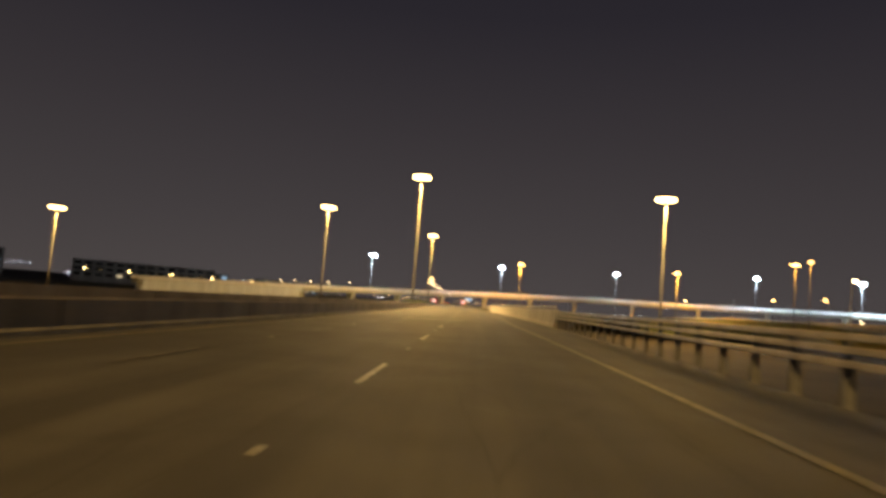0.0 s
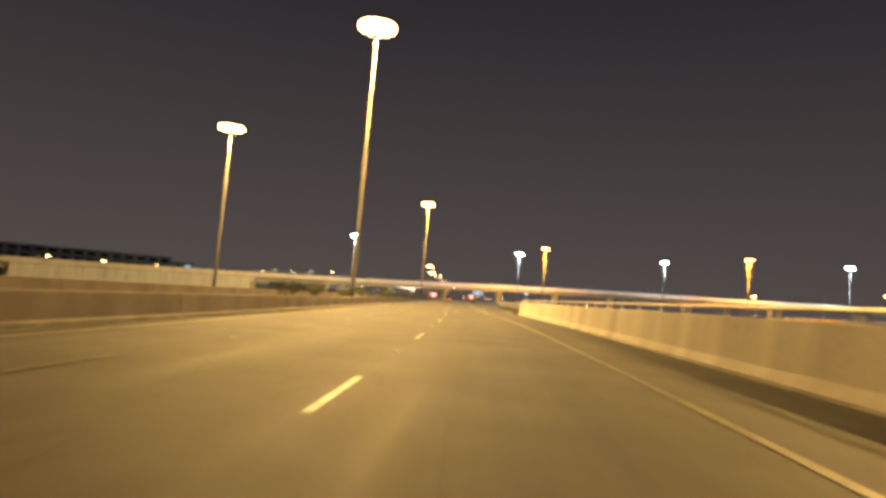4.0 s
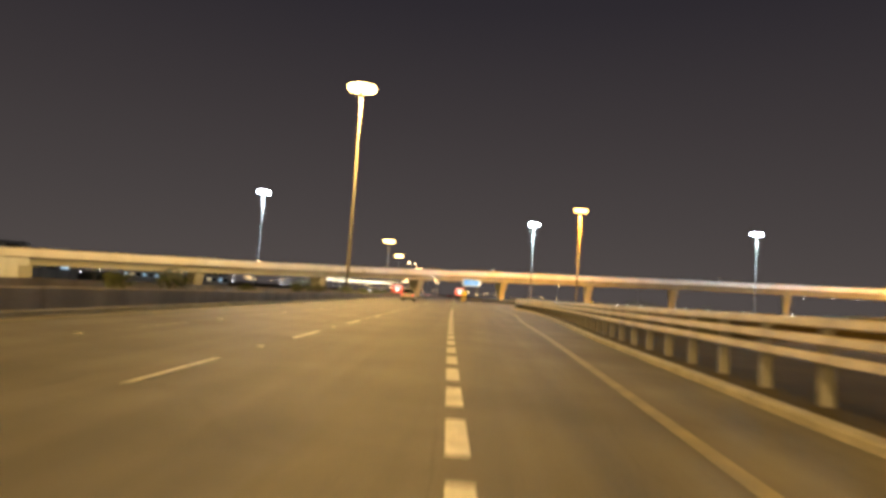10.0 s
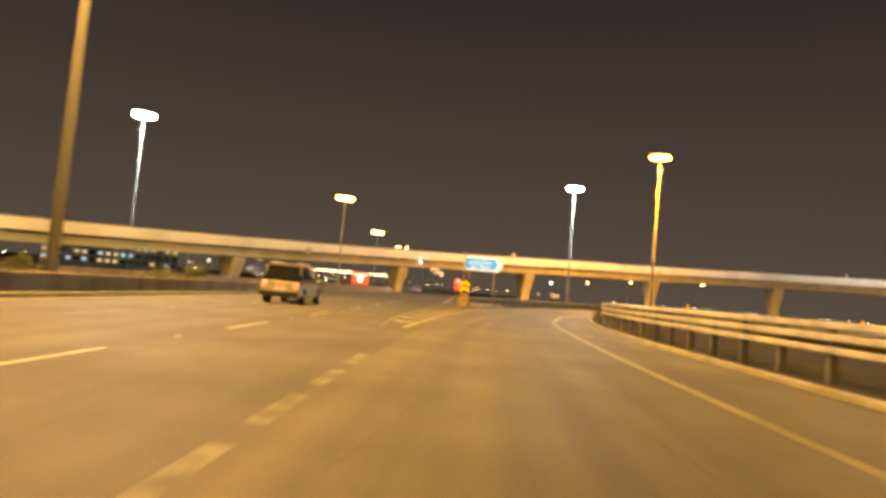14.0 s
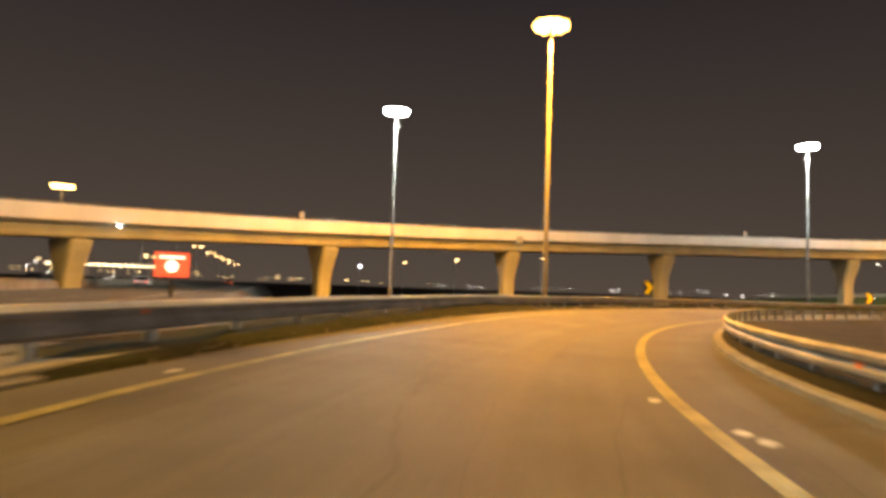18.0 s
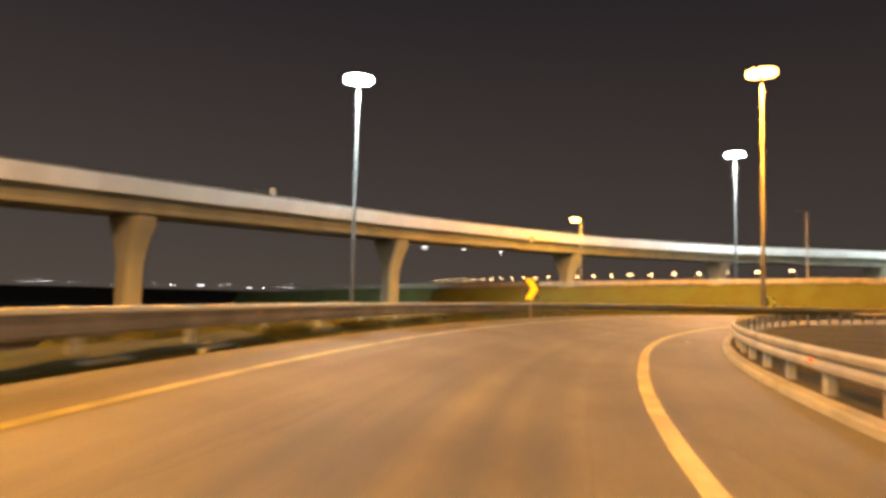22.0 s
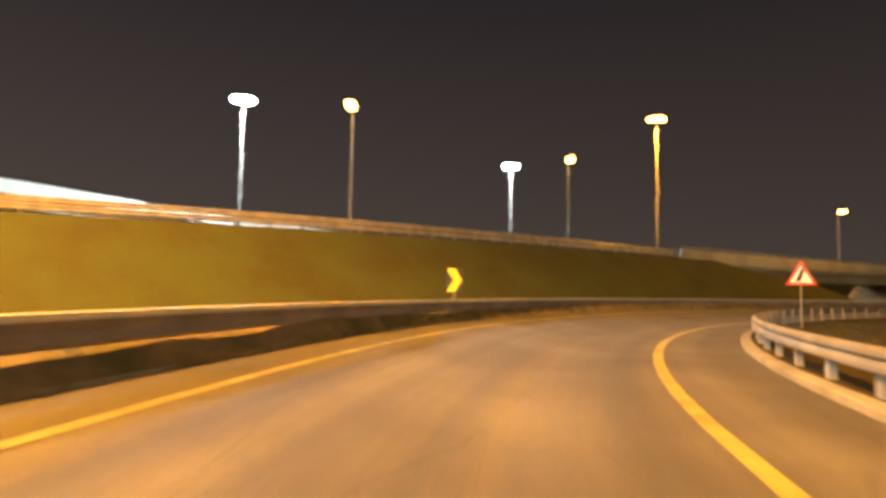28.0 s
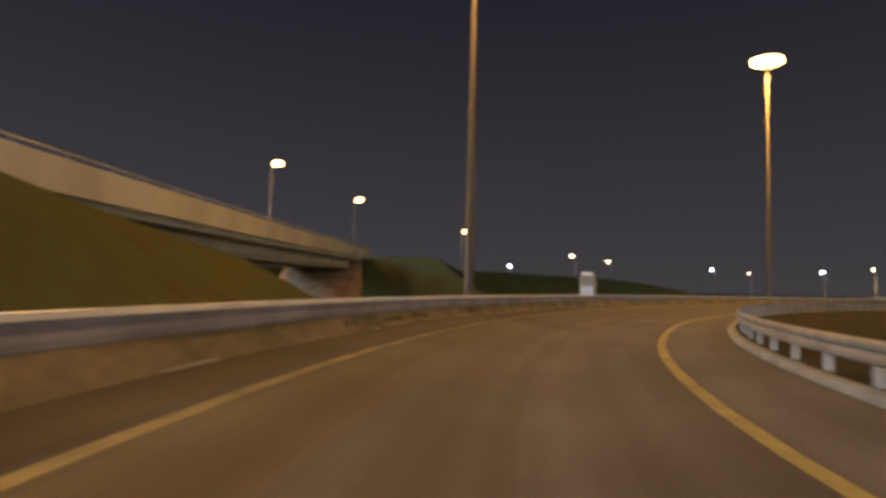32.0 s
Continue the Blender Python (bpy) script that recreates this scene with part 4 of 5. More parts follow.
ob = thing("face_lamp", "round white lamp on the viaduct's face", "lamp", VIADUCT.stand(s, 2.24, -1.85))
part("bracket", block(-0.3, 0.12, -0.08, 0.08, 0.1, 0.32, bevel=0.01), M["mast_steel"], ob)
part("lens", lathe([(0.02, -0.09), (0.08, -0.07), (0.11, 0.0), (0.08, 0.06), (0.02, 0.08)], 16), M["halide"], ob, "glowing lamp glass", smooth=True).location = (0.3, 0, 0)

# ---- high masts ----


def high_mast(x, y, z, kind, k=1.0):
    orange = kind != "halide"
    ob = thing("high_mast_light", "tall tapered steel mast with a ring of lit " + ("orange" if orange else "white") + " floodlights", "light mast", pose(x, y, 0), "high masts")
    b = lathe([(0.30, -3.8), (0.28, 0.35), (0.25, 0.4), (0.11, z + 0.3)], 14)
    part("pole", b, M["dim_mast_steel" if kind == "sodium" else "mast_steel"], ob, smooth=True)
    part("base_plate", lathe([(0.9, -3.8), (0.9, -3.4), (0.62, -3.38), (0.62, -3.3), (0.5, -3.28)], 12), M["mast_steel"], ob)
    part("head_frame", lathe([(0.16, z + 0.35), (0.5 * k, z + 0.2), (1.15 * k, z + 0.02), (1.15 * k, z - 0.08), (0.45 * k, z - 0.02), (0.16, z)], 16), M["mast_steel"], ob)
    part("cap", lathe([(0.2, z + 0.35), (0.17, z + 0.6), (0.03, z + 0.75)], 10), M["mast_steel"], ob)
    # glowing disc added to fill the ring, standing in for the lamps' bloom
    part("bloom_disc", lathe([(0.9 * k, z - 0.42), (1.25 * k, z - 0.36), (1.3 * k, z - 0.12), (1.2 * k, z - 0.09)], 24), M[kind], ob, "glowing lamp glass")
    for n in range(12):
        a = 2 * math.pi * n / 12
        m = pose(1.45 * k * math.cos(a), 1.45 * k * math.sin(a), z - 0.05, 0, 0, math.degrees(a) - 90) @ Matrix.Diagonal((k, k, k, 1))
        body = part("luminaire", extrude_outline([(-0.33, 0.0), (0.33, 0.0), (0.27, 0.22), (-0.27, 0.22)], 0.62, bevel=0.0), M["mast_steel"], ob)
        body.matrix_basis = m
        # lens is wider than its housing, so neighbours merge like bloom
        lens = part("lens", extrude_outline([(-0.22, -0.46), (0.22, -0.46), (0.36, -0.24), (0.38, -0.003), (-0.38, -0.003), (-0.36, -0.24)], 0.66), M[kind], body, "glowing lamp glass")
        lens.location = (0, -0.02, 0)
    return ob


HEAD_SIZE = {(148.4, 257.0): 0.55, (124.0, 224.0): 0.9, (187.6, 253.3): 0.85}
for mx, my, mz, kind in MASTS:
    high_mast(mx, my, mz, kind, {"halide": 0.78, "amber": 0.78, "sodium": 0.95}[kind] * HEAD_SIZE.get((mx, my), 1.0))

# ---- gore ----
GORE_LEFT = [(258, 9.5), (278, 9.2), (284, 9.45), (295, 10.0), (312, 11.1)]


class Gore:
    """The left edge of the gore, by its y."""

    def at(self, s, o=0.0, z=0.0):
        return Vector((value(GORE_LEFT, s) + o, s, z))


marking("gore_line", sweep(Gore(), 271, 311, [(-0.055, ZM), (0.055, ZM)], 2, closed=False), M["faded_white"], "thin worn line along the gore")
for k in range(10):
    y = 271.5 + 3.3 * k
    x0 = value(GORE_LEFT, y) + 0.14
    r = RAMP.at(y - 251.2, value(LEFT_LINE, y - 251.2) - 0.16)
    x1, xa = r.x, x0 + 0.42 * (r.x - x0)
    if x1 - x0 < 0.45 or y > 301.5:
        continue
    d = 0.55 * (xa - x0) + 0.35
    bm = bmesh.new()
    pts = [(x0, y), (xa, y - d), (x1, y - d + 0.62 * (x1 - xa) + 0.3), (x1, y - d + 0.62 * (x1 - xa) + 0.75), (xa + 0.1, y - d + 0.95), (x0, y + 1.0)]
    vs = [bm.verts.new((px, py, ZM + 0.003)) for px, py in pts]
    bm.faces.new((vs[0], vs[1], vs[4], vs[5])), bm.faces.new((vs[1], vs[2], vs[3], vs[4]))
    tagged(marking("gore_stripe", bm, M["gore_paint"], "pale painted chevron stripe in the gore"), group="gore stripes")

# island behind the gore, with its kerb
ISLAND = [(49.5, -5.8), (50.5, -6.4), (53, -7.6), (60, -12)], [(49.5, -5.6), (50.5, -5.1), (53, -5.6), (60, -6.2)]
isl = sweep(RAMP, 49.5, 60, [(ISLAND[0], -0.09), (ISLAND[0], 0.10), (shifted(ISLAND[0], 0.04), 0.13), (shifted(ISLAND[1], -0.04), 0.13), (ISLAND[1], 0.10), (ISLAND[1], -0.09)], 0.5)
tagged(link("island", isl, M["kerb"]), "low concrete island nose behind the gore", "traffic island", kind="structure")
tagged(link("verge_gore", sweep(RAMP, 57, 130, [([(57, -7.5), (70, -6.9), (90, -7.4), (130, -7.9)], -0.1), ([(57, -7.5), (70, -6.9), (90, -7.4), (130, -7.9)], 0.05), ([(57, -9.0), (70, -9.5), (130, -10)], 0.03), ([(57, -11), (70, -15), (130, -16)], -3.7)], 2), M["infield"]), "dry sandy ground between ramp and motorway", "verge", kind="structure")

# ---- signs ----


def chevron_points(w, h, t):
    """A block arrowhead pointing to the right, centred."""
    return [(-w / 2, -h / 2), (-w / 2 + t, -h / 2), (w / 2, 0), (-w / 2 + t, h / 2), (-w / 2, h / 2), (w / 2 - t, 0)]


def chevron_board(x, y, z, facing, k=1.0):
    ob = thing("chevron_sign", "black curve board with a yellow arrowhead on a steel post", "road sign", pose(x, y, 0, 0, 0, facing), "curve boards")
    part("post", lathe([(0.04, -0.6), (0.04, z + 0.3)], 8), M["galvanised"], ob).location = (0, 0.07, 0)
    part("board", block(-0.31 * k, 0.31 * k, 0.0, 0.025, z - 0.45 * k, z + 0.45 * k, bevel=0.006), M["sign_black"], ob)
    a = part("arrowhead", extrude_outline(chevron_points(0.56 * k, 0.86 * k, 0.30 * k), 0.008), M["sign_yellow"], ob, "reflective yellow arrowhead")
    a.location = (0, -0.009, z)
    return ob


# facing: degrees turned from looking towards -y
for x, y, z, facing, k in ((44.25, 339.75, 1.77, -48, 1.0), (73.4, 347.95, 1.66, -70, 1.0), (109.7, 342.6, 1.45, -112, 1.0), (133.85, 322.25, 1.62, -125, 0.75)):
    chevron_board(x, y, z, facing, k)


def words(text, size, material, parent, where, name="lettering", wide=1.0):
    c = bpy.data.curves.new(name, "FONT")
    c.body, c.size, c.extrude, c.align_x, c.align_y = text, size, 0.004, "CENTER", "CENTER"
    tmp = new("tmp", c)
    bpy.context.view_layer.update()
    mesh = bpy.data.meshes.new_from_object(tmp.evaluated_get(bpy.context.evaluated_depsgraph_get()))
    bpy.data.objects.remove(tmp)
    mesh.materials.clear()
    mesh.materials.append(material)
    ob = new(name, mesh)
    ob.parent = parent
    ob.matrix_basis = pose(*where, 90, 0, 0) @ Matrix.Diagonal((wide, 1, 1, 1))
    return ob


sg = thing("direction_sign", "blue pointed direction sign with white writing on two posts", "road sign", pose(14.25, 308.3, 0, 0, 0, -2))
W, HH, zc = 3.3, 1.16, 3.82
outline = lambda w, h, p: [(-w / 2, -h / 2), (w / 2 - p, -h / 2), (w / 2, 0), (w / 2 - p, h / 2), (-w / 2, h / 2)]
part("panel", extrude_outline(outline(W + 0.16, HH, 0.42), 0.06), M["sign_glow"], sg, "white sign border").location = (0, 0, zc)
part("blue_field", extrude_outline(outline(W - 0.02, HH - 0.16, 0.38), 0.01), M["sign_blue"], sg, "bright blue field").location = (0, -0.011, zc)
tip = part("arrow_tip", extrude_outline([(0, -0.46), (0.22, -0.46), (0.54, 0), (0.22, 0.46), (0, 0.46), (0.32, 0)], 0.01), M["sign_glow"], sg, "white arrow tip")
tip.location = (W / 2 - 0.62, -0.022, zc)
words("Isa", 0.42, M["sign_glow"], sg, (-0.86, -0.018, zc - 0.25))
words("Town", 0.42, M["sign_glow"], sg, (0.10, -0.018, zc - 0.25))
words("\ufef0\ufeb4\ufef4\ufecb", 0.44, M["sign_glow"], sg, (-0.76, -0.018, zc + 0.2))
words("\ufe94\ufee8\ufef3\ufeaa\ufee3", 0.44, M["sign_glow"], sg, (0.28, -0.018, zc + 0.2))
for px in (-1.2, 1.0):
    part("post", block(px - 0.06, px + 0.06, 0.07, 0.19, -2.5, zc + 0.5, bevel=0.008), M["galvanised"], sg)

nose = thing("gore_marker", "hazard board with black and yellow chevrons on a weathered crash cushion", "road sign", pose(12.55, 300.75, 0.12, 0, 0, -3))
part("cushion", block(-0.54, 0.48, 0.12, 0.85, 0.0, 0.84, bevel=0.10), M["kerb"], nose, "grey crash cushion box")
for zz in (0.3, 0.62):
    part("band", block(-0.55, 0.49, 0.10, 0.119, zz - 0.04, zz + 0.04), M["galvanised"], nose)
part("front_panel", block(-0.27, 0.27, 0.0, 0.099, 0.05, 1.0, bevel=0.03), M["barrel"], nose, "faded yellow front panel")
part("foot", block(-0.66, 0.5, -0.25, 0.3, -0.02, 0.05, bevel=0.02), M["kerb"], nose)
part("board", block(-0.39, 0.39, -0.02, 0.02, 1.02, 2.04, bevel=0.01), M["sign_black"], nose)
for z in (1.06, 1.50):
    part("chevron", extrude_outline([(-0.38, z), (-0.38, z + 0.24), (0, z + 0.52), (0.38, z + 0.24), (0.38, z), (0, z + 0.28)], 0.008), M["sign_yellow"], nose, "yellow chevron").location = (0, -0.03, 0)
part("post", block(-0.04, 0.04, 0.03, 0.1, 0.6, 2.05), M["galvanised"], nose)

mono = thing("camera_pole", "slim unlit steel pole with a small housing on top", "pole", pose(12.48, 303.35, 0.0))
part("shaft", lathe([(0.09, -0.3), (0.09, 1.0), (0.06, 1.05), (0.055, 4.42)], 10), M["dull_pole"], mono, smooth=True)
part("housing", block(-0.16, 0.1, -0.12, 0.3, 4.40, 4.54, bevel=0.03), M["dull_pole"], mono)
part("bracket", block(-0.03, 0.03, -0.05, 0.05, 4.3, 4.41), M["galvanised"], mono)


def hoarding(x, y, z, w, h, facing):
    ob = thing("advert_board", "red advertising board with a white round emblem on a post", "billboard", pose(x, y, 0, 0, 0, facing), "advertising boards")
    part("panel", block(-w / 2, w / 2, 0, 0.16, z - h / 2, z + h / 2, bevel=0.02), M["advert_red"], ob, "lit red face")
    disc = bmesh.new()
    bmesh.ops.create_cone(disc, cap_ends=True, segments=24, radius1=h * 0.24, radius2=h * 0.24, depth=0.01)
    e = part("emblem", disc, M["advert_white"], ob, "white round emblem")
    e.matrix_basis = pose(0, -0.008, z - 0.1, 90, 0, 0)
    part("title_bar", block(-w * 0.36, w * 0.36, -0.012, 0, z + h * 0.26, z + h * 0.36), M["advert_white"], ob)
    part("trim", extrude_outline([(-w / 2 - 0.05, z - h / 2 - 0.05), (w / 2 + 0.05, z - h / 2 - 0.05), (w / 2 + 0.05, z + h / 2 + 0.05), (-w / 2 - 0.05, z + h / 2 + 0.05)], 0.1), M["mast_steel"], ob).location = (0, 0.05, 0)
    part("post", block(-0.1, 0.1, 0.16, 0.34, -3.8, z), M["mast_steel"], ob)
    return ob


hoarding(13.4, 349.0, 2.2, 2.2, 1.65, -2)
hoarding(-2.6, 352.5, 1.85, 2.65, 1.8, -2)

tri = thing("warning_sign", "white triangular warning sign with a red border on a post", "road sign", pose(132.77, 307.14, 0.04, 0, 0, -148))
part("post", lathe([(0.04, -0.8), (0.04, 2.6)], 8), M["galvanised"], tri).location = (0, 0.06, 0)
part("border", extrude_outline([(-0.56, 1.72), (0.56, 1.72), (0.0, 2.68)], 0.02), M["sign_red"], tri, "red border")
part("face", extrude_outline([(-0.40, 1.81), (0.40, 1.81), (0.0, 2.50)], 0.006), M["sign_white"], tri, "white face").location = (0, -0.008, 0)
part("symbol", extrude_outline([(-0.22, 1.86), (-0.02, 1.86), (0.0, 1.98), (0.05, 2.0), (0.06, 2.14), (0.12, 2.34), (0.04, 2.40), (-0.05, 2.24), (-0.10, 2.08)], 0.006), M["sign_black"], tri, "black merging symbol").location = (0, -0.016, 0)

# ---- street lamps ----


def street_lamp(x, y, base, top, kind, arms=2, turn=0.0, lit=True, far=False, reach=1.0):
    what = {"sodium": "orange", "sodium_far": "orange", "amber": "orange", "halide": "white"}[kind]
    ob = thing("street_lamp", ("lit " + what if lit else "unlit") + " street lamp on a slim steel pole", "street lamp", pose(x, y, base, 0, 0, turn), "street lamps")
    h = top - base
    part("pole", lathe([(0.13, -3.8 if base < 1 else -0.9), (0.13, 0.6), (0.11, 0.65), (0.075, h)], 8), M["lamp_pole"], ob, smooth=True)
    for side in ((-1, 1) if arms == 2 else (1,)):
        arm = bmesh.new()
        vs = [[arm.verts.new((side * u * reach, v, w + d)) for v, d in ((-0.03, 0), (0.03, 0), (0.03, 0.06), (-0.03, 0.06))] for u, w in ((0, h - 0.1), (0.4, h + 0.06), (1.1, h + 0.12))]
        for p, q in zip(vs, vs[1:]):
            for k in range(4):
                arm.faces.new((p[k], p[(k + 1) % 4], q[(k + 1) % 4], q[k]))
        arm.faces.new(vs[-1])
        part("arm", arm, M["mast_steel"], ob)
        head = part("head", block(min(side * 0.95 * reach, side * 1.65 * reach), max(side * 0.95 * reach, side * 1.65 * reach), -0.17, 0.17, h + 0.07, h + 0.21, bevel=0.04), M["mast_steel"], ob)
        if lit:
            # near lenses are larger than their heads: the lamp's bloom is in the shape
            a, b, w, d = (0.85, 1.65, 0.2, 0.2) if kind == "sodium_far" and not far else (0.9, 1.6, 0.24, 0.22) if far else (0.55, 1.8, 0.34, 0.42)
            a, b = a * reach if reach == 1.0 else 0.08, b * reach
            part("lens", block(min(side * a, side * b), max(side * a, side * b), -w, w, h - d, h + 0.066, bevel=0.09), M[kind], head, "glowing lamp glass")
    return ob


LAMPS = [(-5.0, 345.8, 0, 13.6, "sodium"), (-5.6, 395.8, 0, 12.9, "sodium"), (144.0, 372.5, 0, 13.7, "sodium"), (164.4, 313.4, 4.2, 15.5, "amber"), (172.6, 284.4, 4.8, 16.1, "amber"),
         (178.6, 219.3, 5.3, 15.9, "amber"), (177.2, 192.5, 5.4, 15.2, "amber"), (165.2, 157.9, 4.0, 13.2, "amber")]
for x, y, b, t, kind in LAMPS:
    street_lamp(x, y, b, t, kind, 2 if x < 10 else 1, 15 if x < 10 else 150, reach=0.72 if x < 10 else 1.0)
street_lamp(157.2, 342.5, 3.4, 15.2, "sodium", 1, 60, lit=False)

# ---- bridge of the upper road ----
ob = thing("overbridge", "short concrete bridge carrying the upper road", "bridge", kind="structure")
part("deck", sweep(BANK, 14, 76, [(-0.6, -0.9), (-0.6, 0.0), (9.6, 0.0), (9.6, -0.9)], 3), M["deck_concrete"], ob)
for o0, o1 in ((-0.95, -0.6), (9.6, 9.95)):
    part("parapet", sweep(BANK, 10, 86, [(o0, -0.52), (o0, 0.80), (o1, 0.80), (o1, -0.52)], 3), M["deck_concrete"], ob)
part("handrail", sweep(BANK, 11, 86, [(-0.78 + 0.035 * math.cos(a), 1.06 + 0.035 * math.sin(a)) for a in np.linspace(0, 2 * math.pi, 7)[:-1]], 3), M["rail_paint"], ob, "thin steel handrail")
for k in range(25):
    b = part("stanchion", block(-0.02, 0.02, -0.02, 0.02, 0.79, 1.04), M["rail_paint"], ob)
    b.matrix_basis = BANK.stand(12 + 3 * k, -0.78)
part("beam", sweep(BANK, 16, 74, [(0.6, -1.7), (0.6, -0.9), (8.4, -0.9), (8.4, -1.7)], 3), M["deck_concrete"], ob)
FAR_BANK = Through([(171.6, 200, 5.55), (175, 165, 5.4), (181, 115, 4.7), (189, 55, 3.4), (196, 0, 2.0)])
spill = bmesh.new()
ends = [BANK.at(13, o, -0.9) for o in (-0.5, 9.4)] + [BANK.at(27, o, -9.0) for o in (9.4, -0.5)]
lows = [Vector((p.x, p.y, -3.7)) for p in ends[:2]]
vs = [spill.verts.new(p) for p in ends + lows]
spill.faces.new(vs[:4]), spill.faces.new((vs[0], vs[3], vs[4])), spill.faces.new((vs[1], vs[5], vs[2])), spill.faces.new((vs[0], vs[4], vs[5], vs[1]))
bmesh.ops.recalc_face_normals(spill, faces=spill.faces)
part("paved_slope", spill, M["tan_paving"], ob, "tan paved slope under the bridge end")
wing = part("wing_wall", extrude_outline([(0, 0), (1.5, 0), (1.5, 1.1), (1.1, 1.1)], 0.3), M["kerb"], ob)
wing.matrix_basis = BANK.stand(71, 0.2, -3.0, 90)
for o in (1.2, 3.0, 4.8, 6.6, 8.4):
    part("girder_beam", sweep(BANK, 15, 75, [(o - 0.2, -2.0), (o - 0.2, -1.702), (o + 0.2, -1.702), (o + 0.2, -2.0)], 6), M["deck_concrete"], ob)
tagged(link("embankment_far", sweep(FAR_BANK, 0, float(FAR_BANK.s[-1]), [(-11.5, -9.5), (-0.9, -0.05), (0, 0), (9.5, 0), (22, -9.5)], 4), M["grass"]), "dark grassy bank beyond the bridge", "embankment", kind="structure")
BERM = Through([(180, 168, 5.2), (162, 152, 4.9), (142, 143, 4.3), (124, 142, 3.5), (114, 145, 0.5)])
tagged(link("embankment_south", sweep(BERM, 0, float(BERM.s[-1]), [(-14, -7), (-6, -1.5), (-1.5, 0), (1.5, 0), (6, -1.5), (14, -7)], 4), M["grass"]), "long dark grassy bank closing the view past the bridge", "embankment", kind="structure")
REAR = Through([(212, 285, 4.2), (206, 235, 4.4), (198, 175, 4.4)])
tagged(link("embankment_rear", sweep(REAR, 0, float(REAR.s[-1]), [(-9, -8), (-1, 0), (3, 0), (11, -8)], 4), M["grass"]), "dark grassy bank seen under the bridge", "embankment", kind="structure")
tagged(link("road_upper", sweep(BANK, 0, float(BANK.s[-1]), [(0.3, 0.0), (0.3, 0.02), (9.2, 0.02), (9.2, 0.0)], 4), M["asphalt"]), "asphalt road on top of the bank", "road", kind="structure")


class Raised:
    """The bank's line for rails that follow its height."""
    at, heading, stand = BANK.at, BANK.heading, BANK.stand


guard_rail("guard_rail", Raised, 86, 250, 0.0, 0.80, -1, "weathered double guard rail along the top of the bank", posts=1.9, tiers=2, gap=0.34, deep=0.95, material=M["rail_paint"])

# ---- walls of the viaduct's approach ----
ob = thing("approach_wall", "pale panelled retaining wall under the viaduct's low end", "retaining wall", kind="structure")
for k in range(12):
    s0 = 2 + 6.0 * k
    for side in (-1, 1):
        part("wall_panel", sweep(VIADUCT, s0, s0 + 5.94, [(-2.0 + side * 3.8, -11.0), (-2.0 + side * 3.8, -1.51), (-2.0 + side * 3.5, -1.51), (-2.0 + side * 3.5, -11.0)], 3), M["pale_wall"], ob)
part("abutment", sweep(VIADUCT, 72.5, 74.5, [(-6.0, -11.0), (-6.0, -3.0), (2.0, -3.0), (2.0, -11.0)], 2), M["deck_concrete"], ob)

# ---- lamps farther off ----


def lamp_row(x0, y0, x1, y1, n, top, kind, arms=2, base=-0.1, turn=0.0):
    for k in range(n):
        f = k / max(1, n - 1)
        street_lamp(x0 + (x1 - x0) * f, y0 + (y1 - y0) * f, base, top, kind, arms, turn)


lamp_row(-3.5, 446, 6, 800, 8, 12.9, "sodium_far")
lamp_row(-150, 600, -40, 1000, 9, 10.5, "sodium_far", 1)
lamp_row(-62, 430, -140, 560, 5, 9.5, "sodium_far", 1)
lamp_row(229, 349, 362, 543, 24, 9.8, "sodium_far", 1, turn=50)


def underdeck_light(x, y, z):
    ob = thing("underdeck_light", "flat white lamp hung under the viaduct deck", "lamp", pose(x, y, z, 0, 0, 20), "lamps under the viaduct")
    part("stem", block(-0.03, 0.03, -0.03, 0.03, 0.1, 1.0), M["mast_steel"], ob)
    part("housing", block(-0.5, 0.5, -0.2, 0.2, 0.03, 0.16, bevel=0.04), M["mast_steel"], ob)
    part("lens", block(-0.22, 0.22, -0.1, 0.1, -0.03, 0.028, bevel=0.02), M["far_white"], ob, "glowing lamp glass")


for x, y, z in ((122.0, 386.9, 7.88), (129.5, 385.1, 8.1), (135.2, 381.9, 8.06)):
    underdeck_light(x, y, z)
lamp_row(-195, 350, -92, 388, 6, 4.6, "sodium", 1, base=-2.0)
lamp_row(-215, 300, -285, 345, 4, 3.6, "halide", 1, base=-2.0)
for x, y, t, kind in ((78, 490, 10, "sodium"), (92, 458, 10, "sodium"), (72, 535, 10, "sodium"), (66, 600, 10, "halide"), (226, 137, 10, "halide"), (187.5, 106.3, 9.5, "halide"), (162.4, 61.9, 9.5, "halide"),
                      (141.3, 141.1, 9.1, "sodium"), (132, 121.4, 8.8, "sodium"), (95.5, 66.1, 9.1, "halide"), (79.6, 49.3, 8.6, "sodium"), (61.8, 65.3, 8.9, "halide"), (57, 88.7, 9.0, "sodium")):
    street_lamp(x, y, -0.1, t, "sodium_far" if kind == "sodium" else kind, 1, 40, far=True)

for x, y, t in ((-13.0, 524.4, 8.2), (-10.8, 534.8, 8.0), (-9.6, 546.9, 7.8), (-10.5, 561.9, 7.6), (-13.7, 579.7, 7.3), (-19.7, 599.2, 7.0)):
    street_lamp(x, y, -0.1, t, "sodium_far", 2, 30)

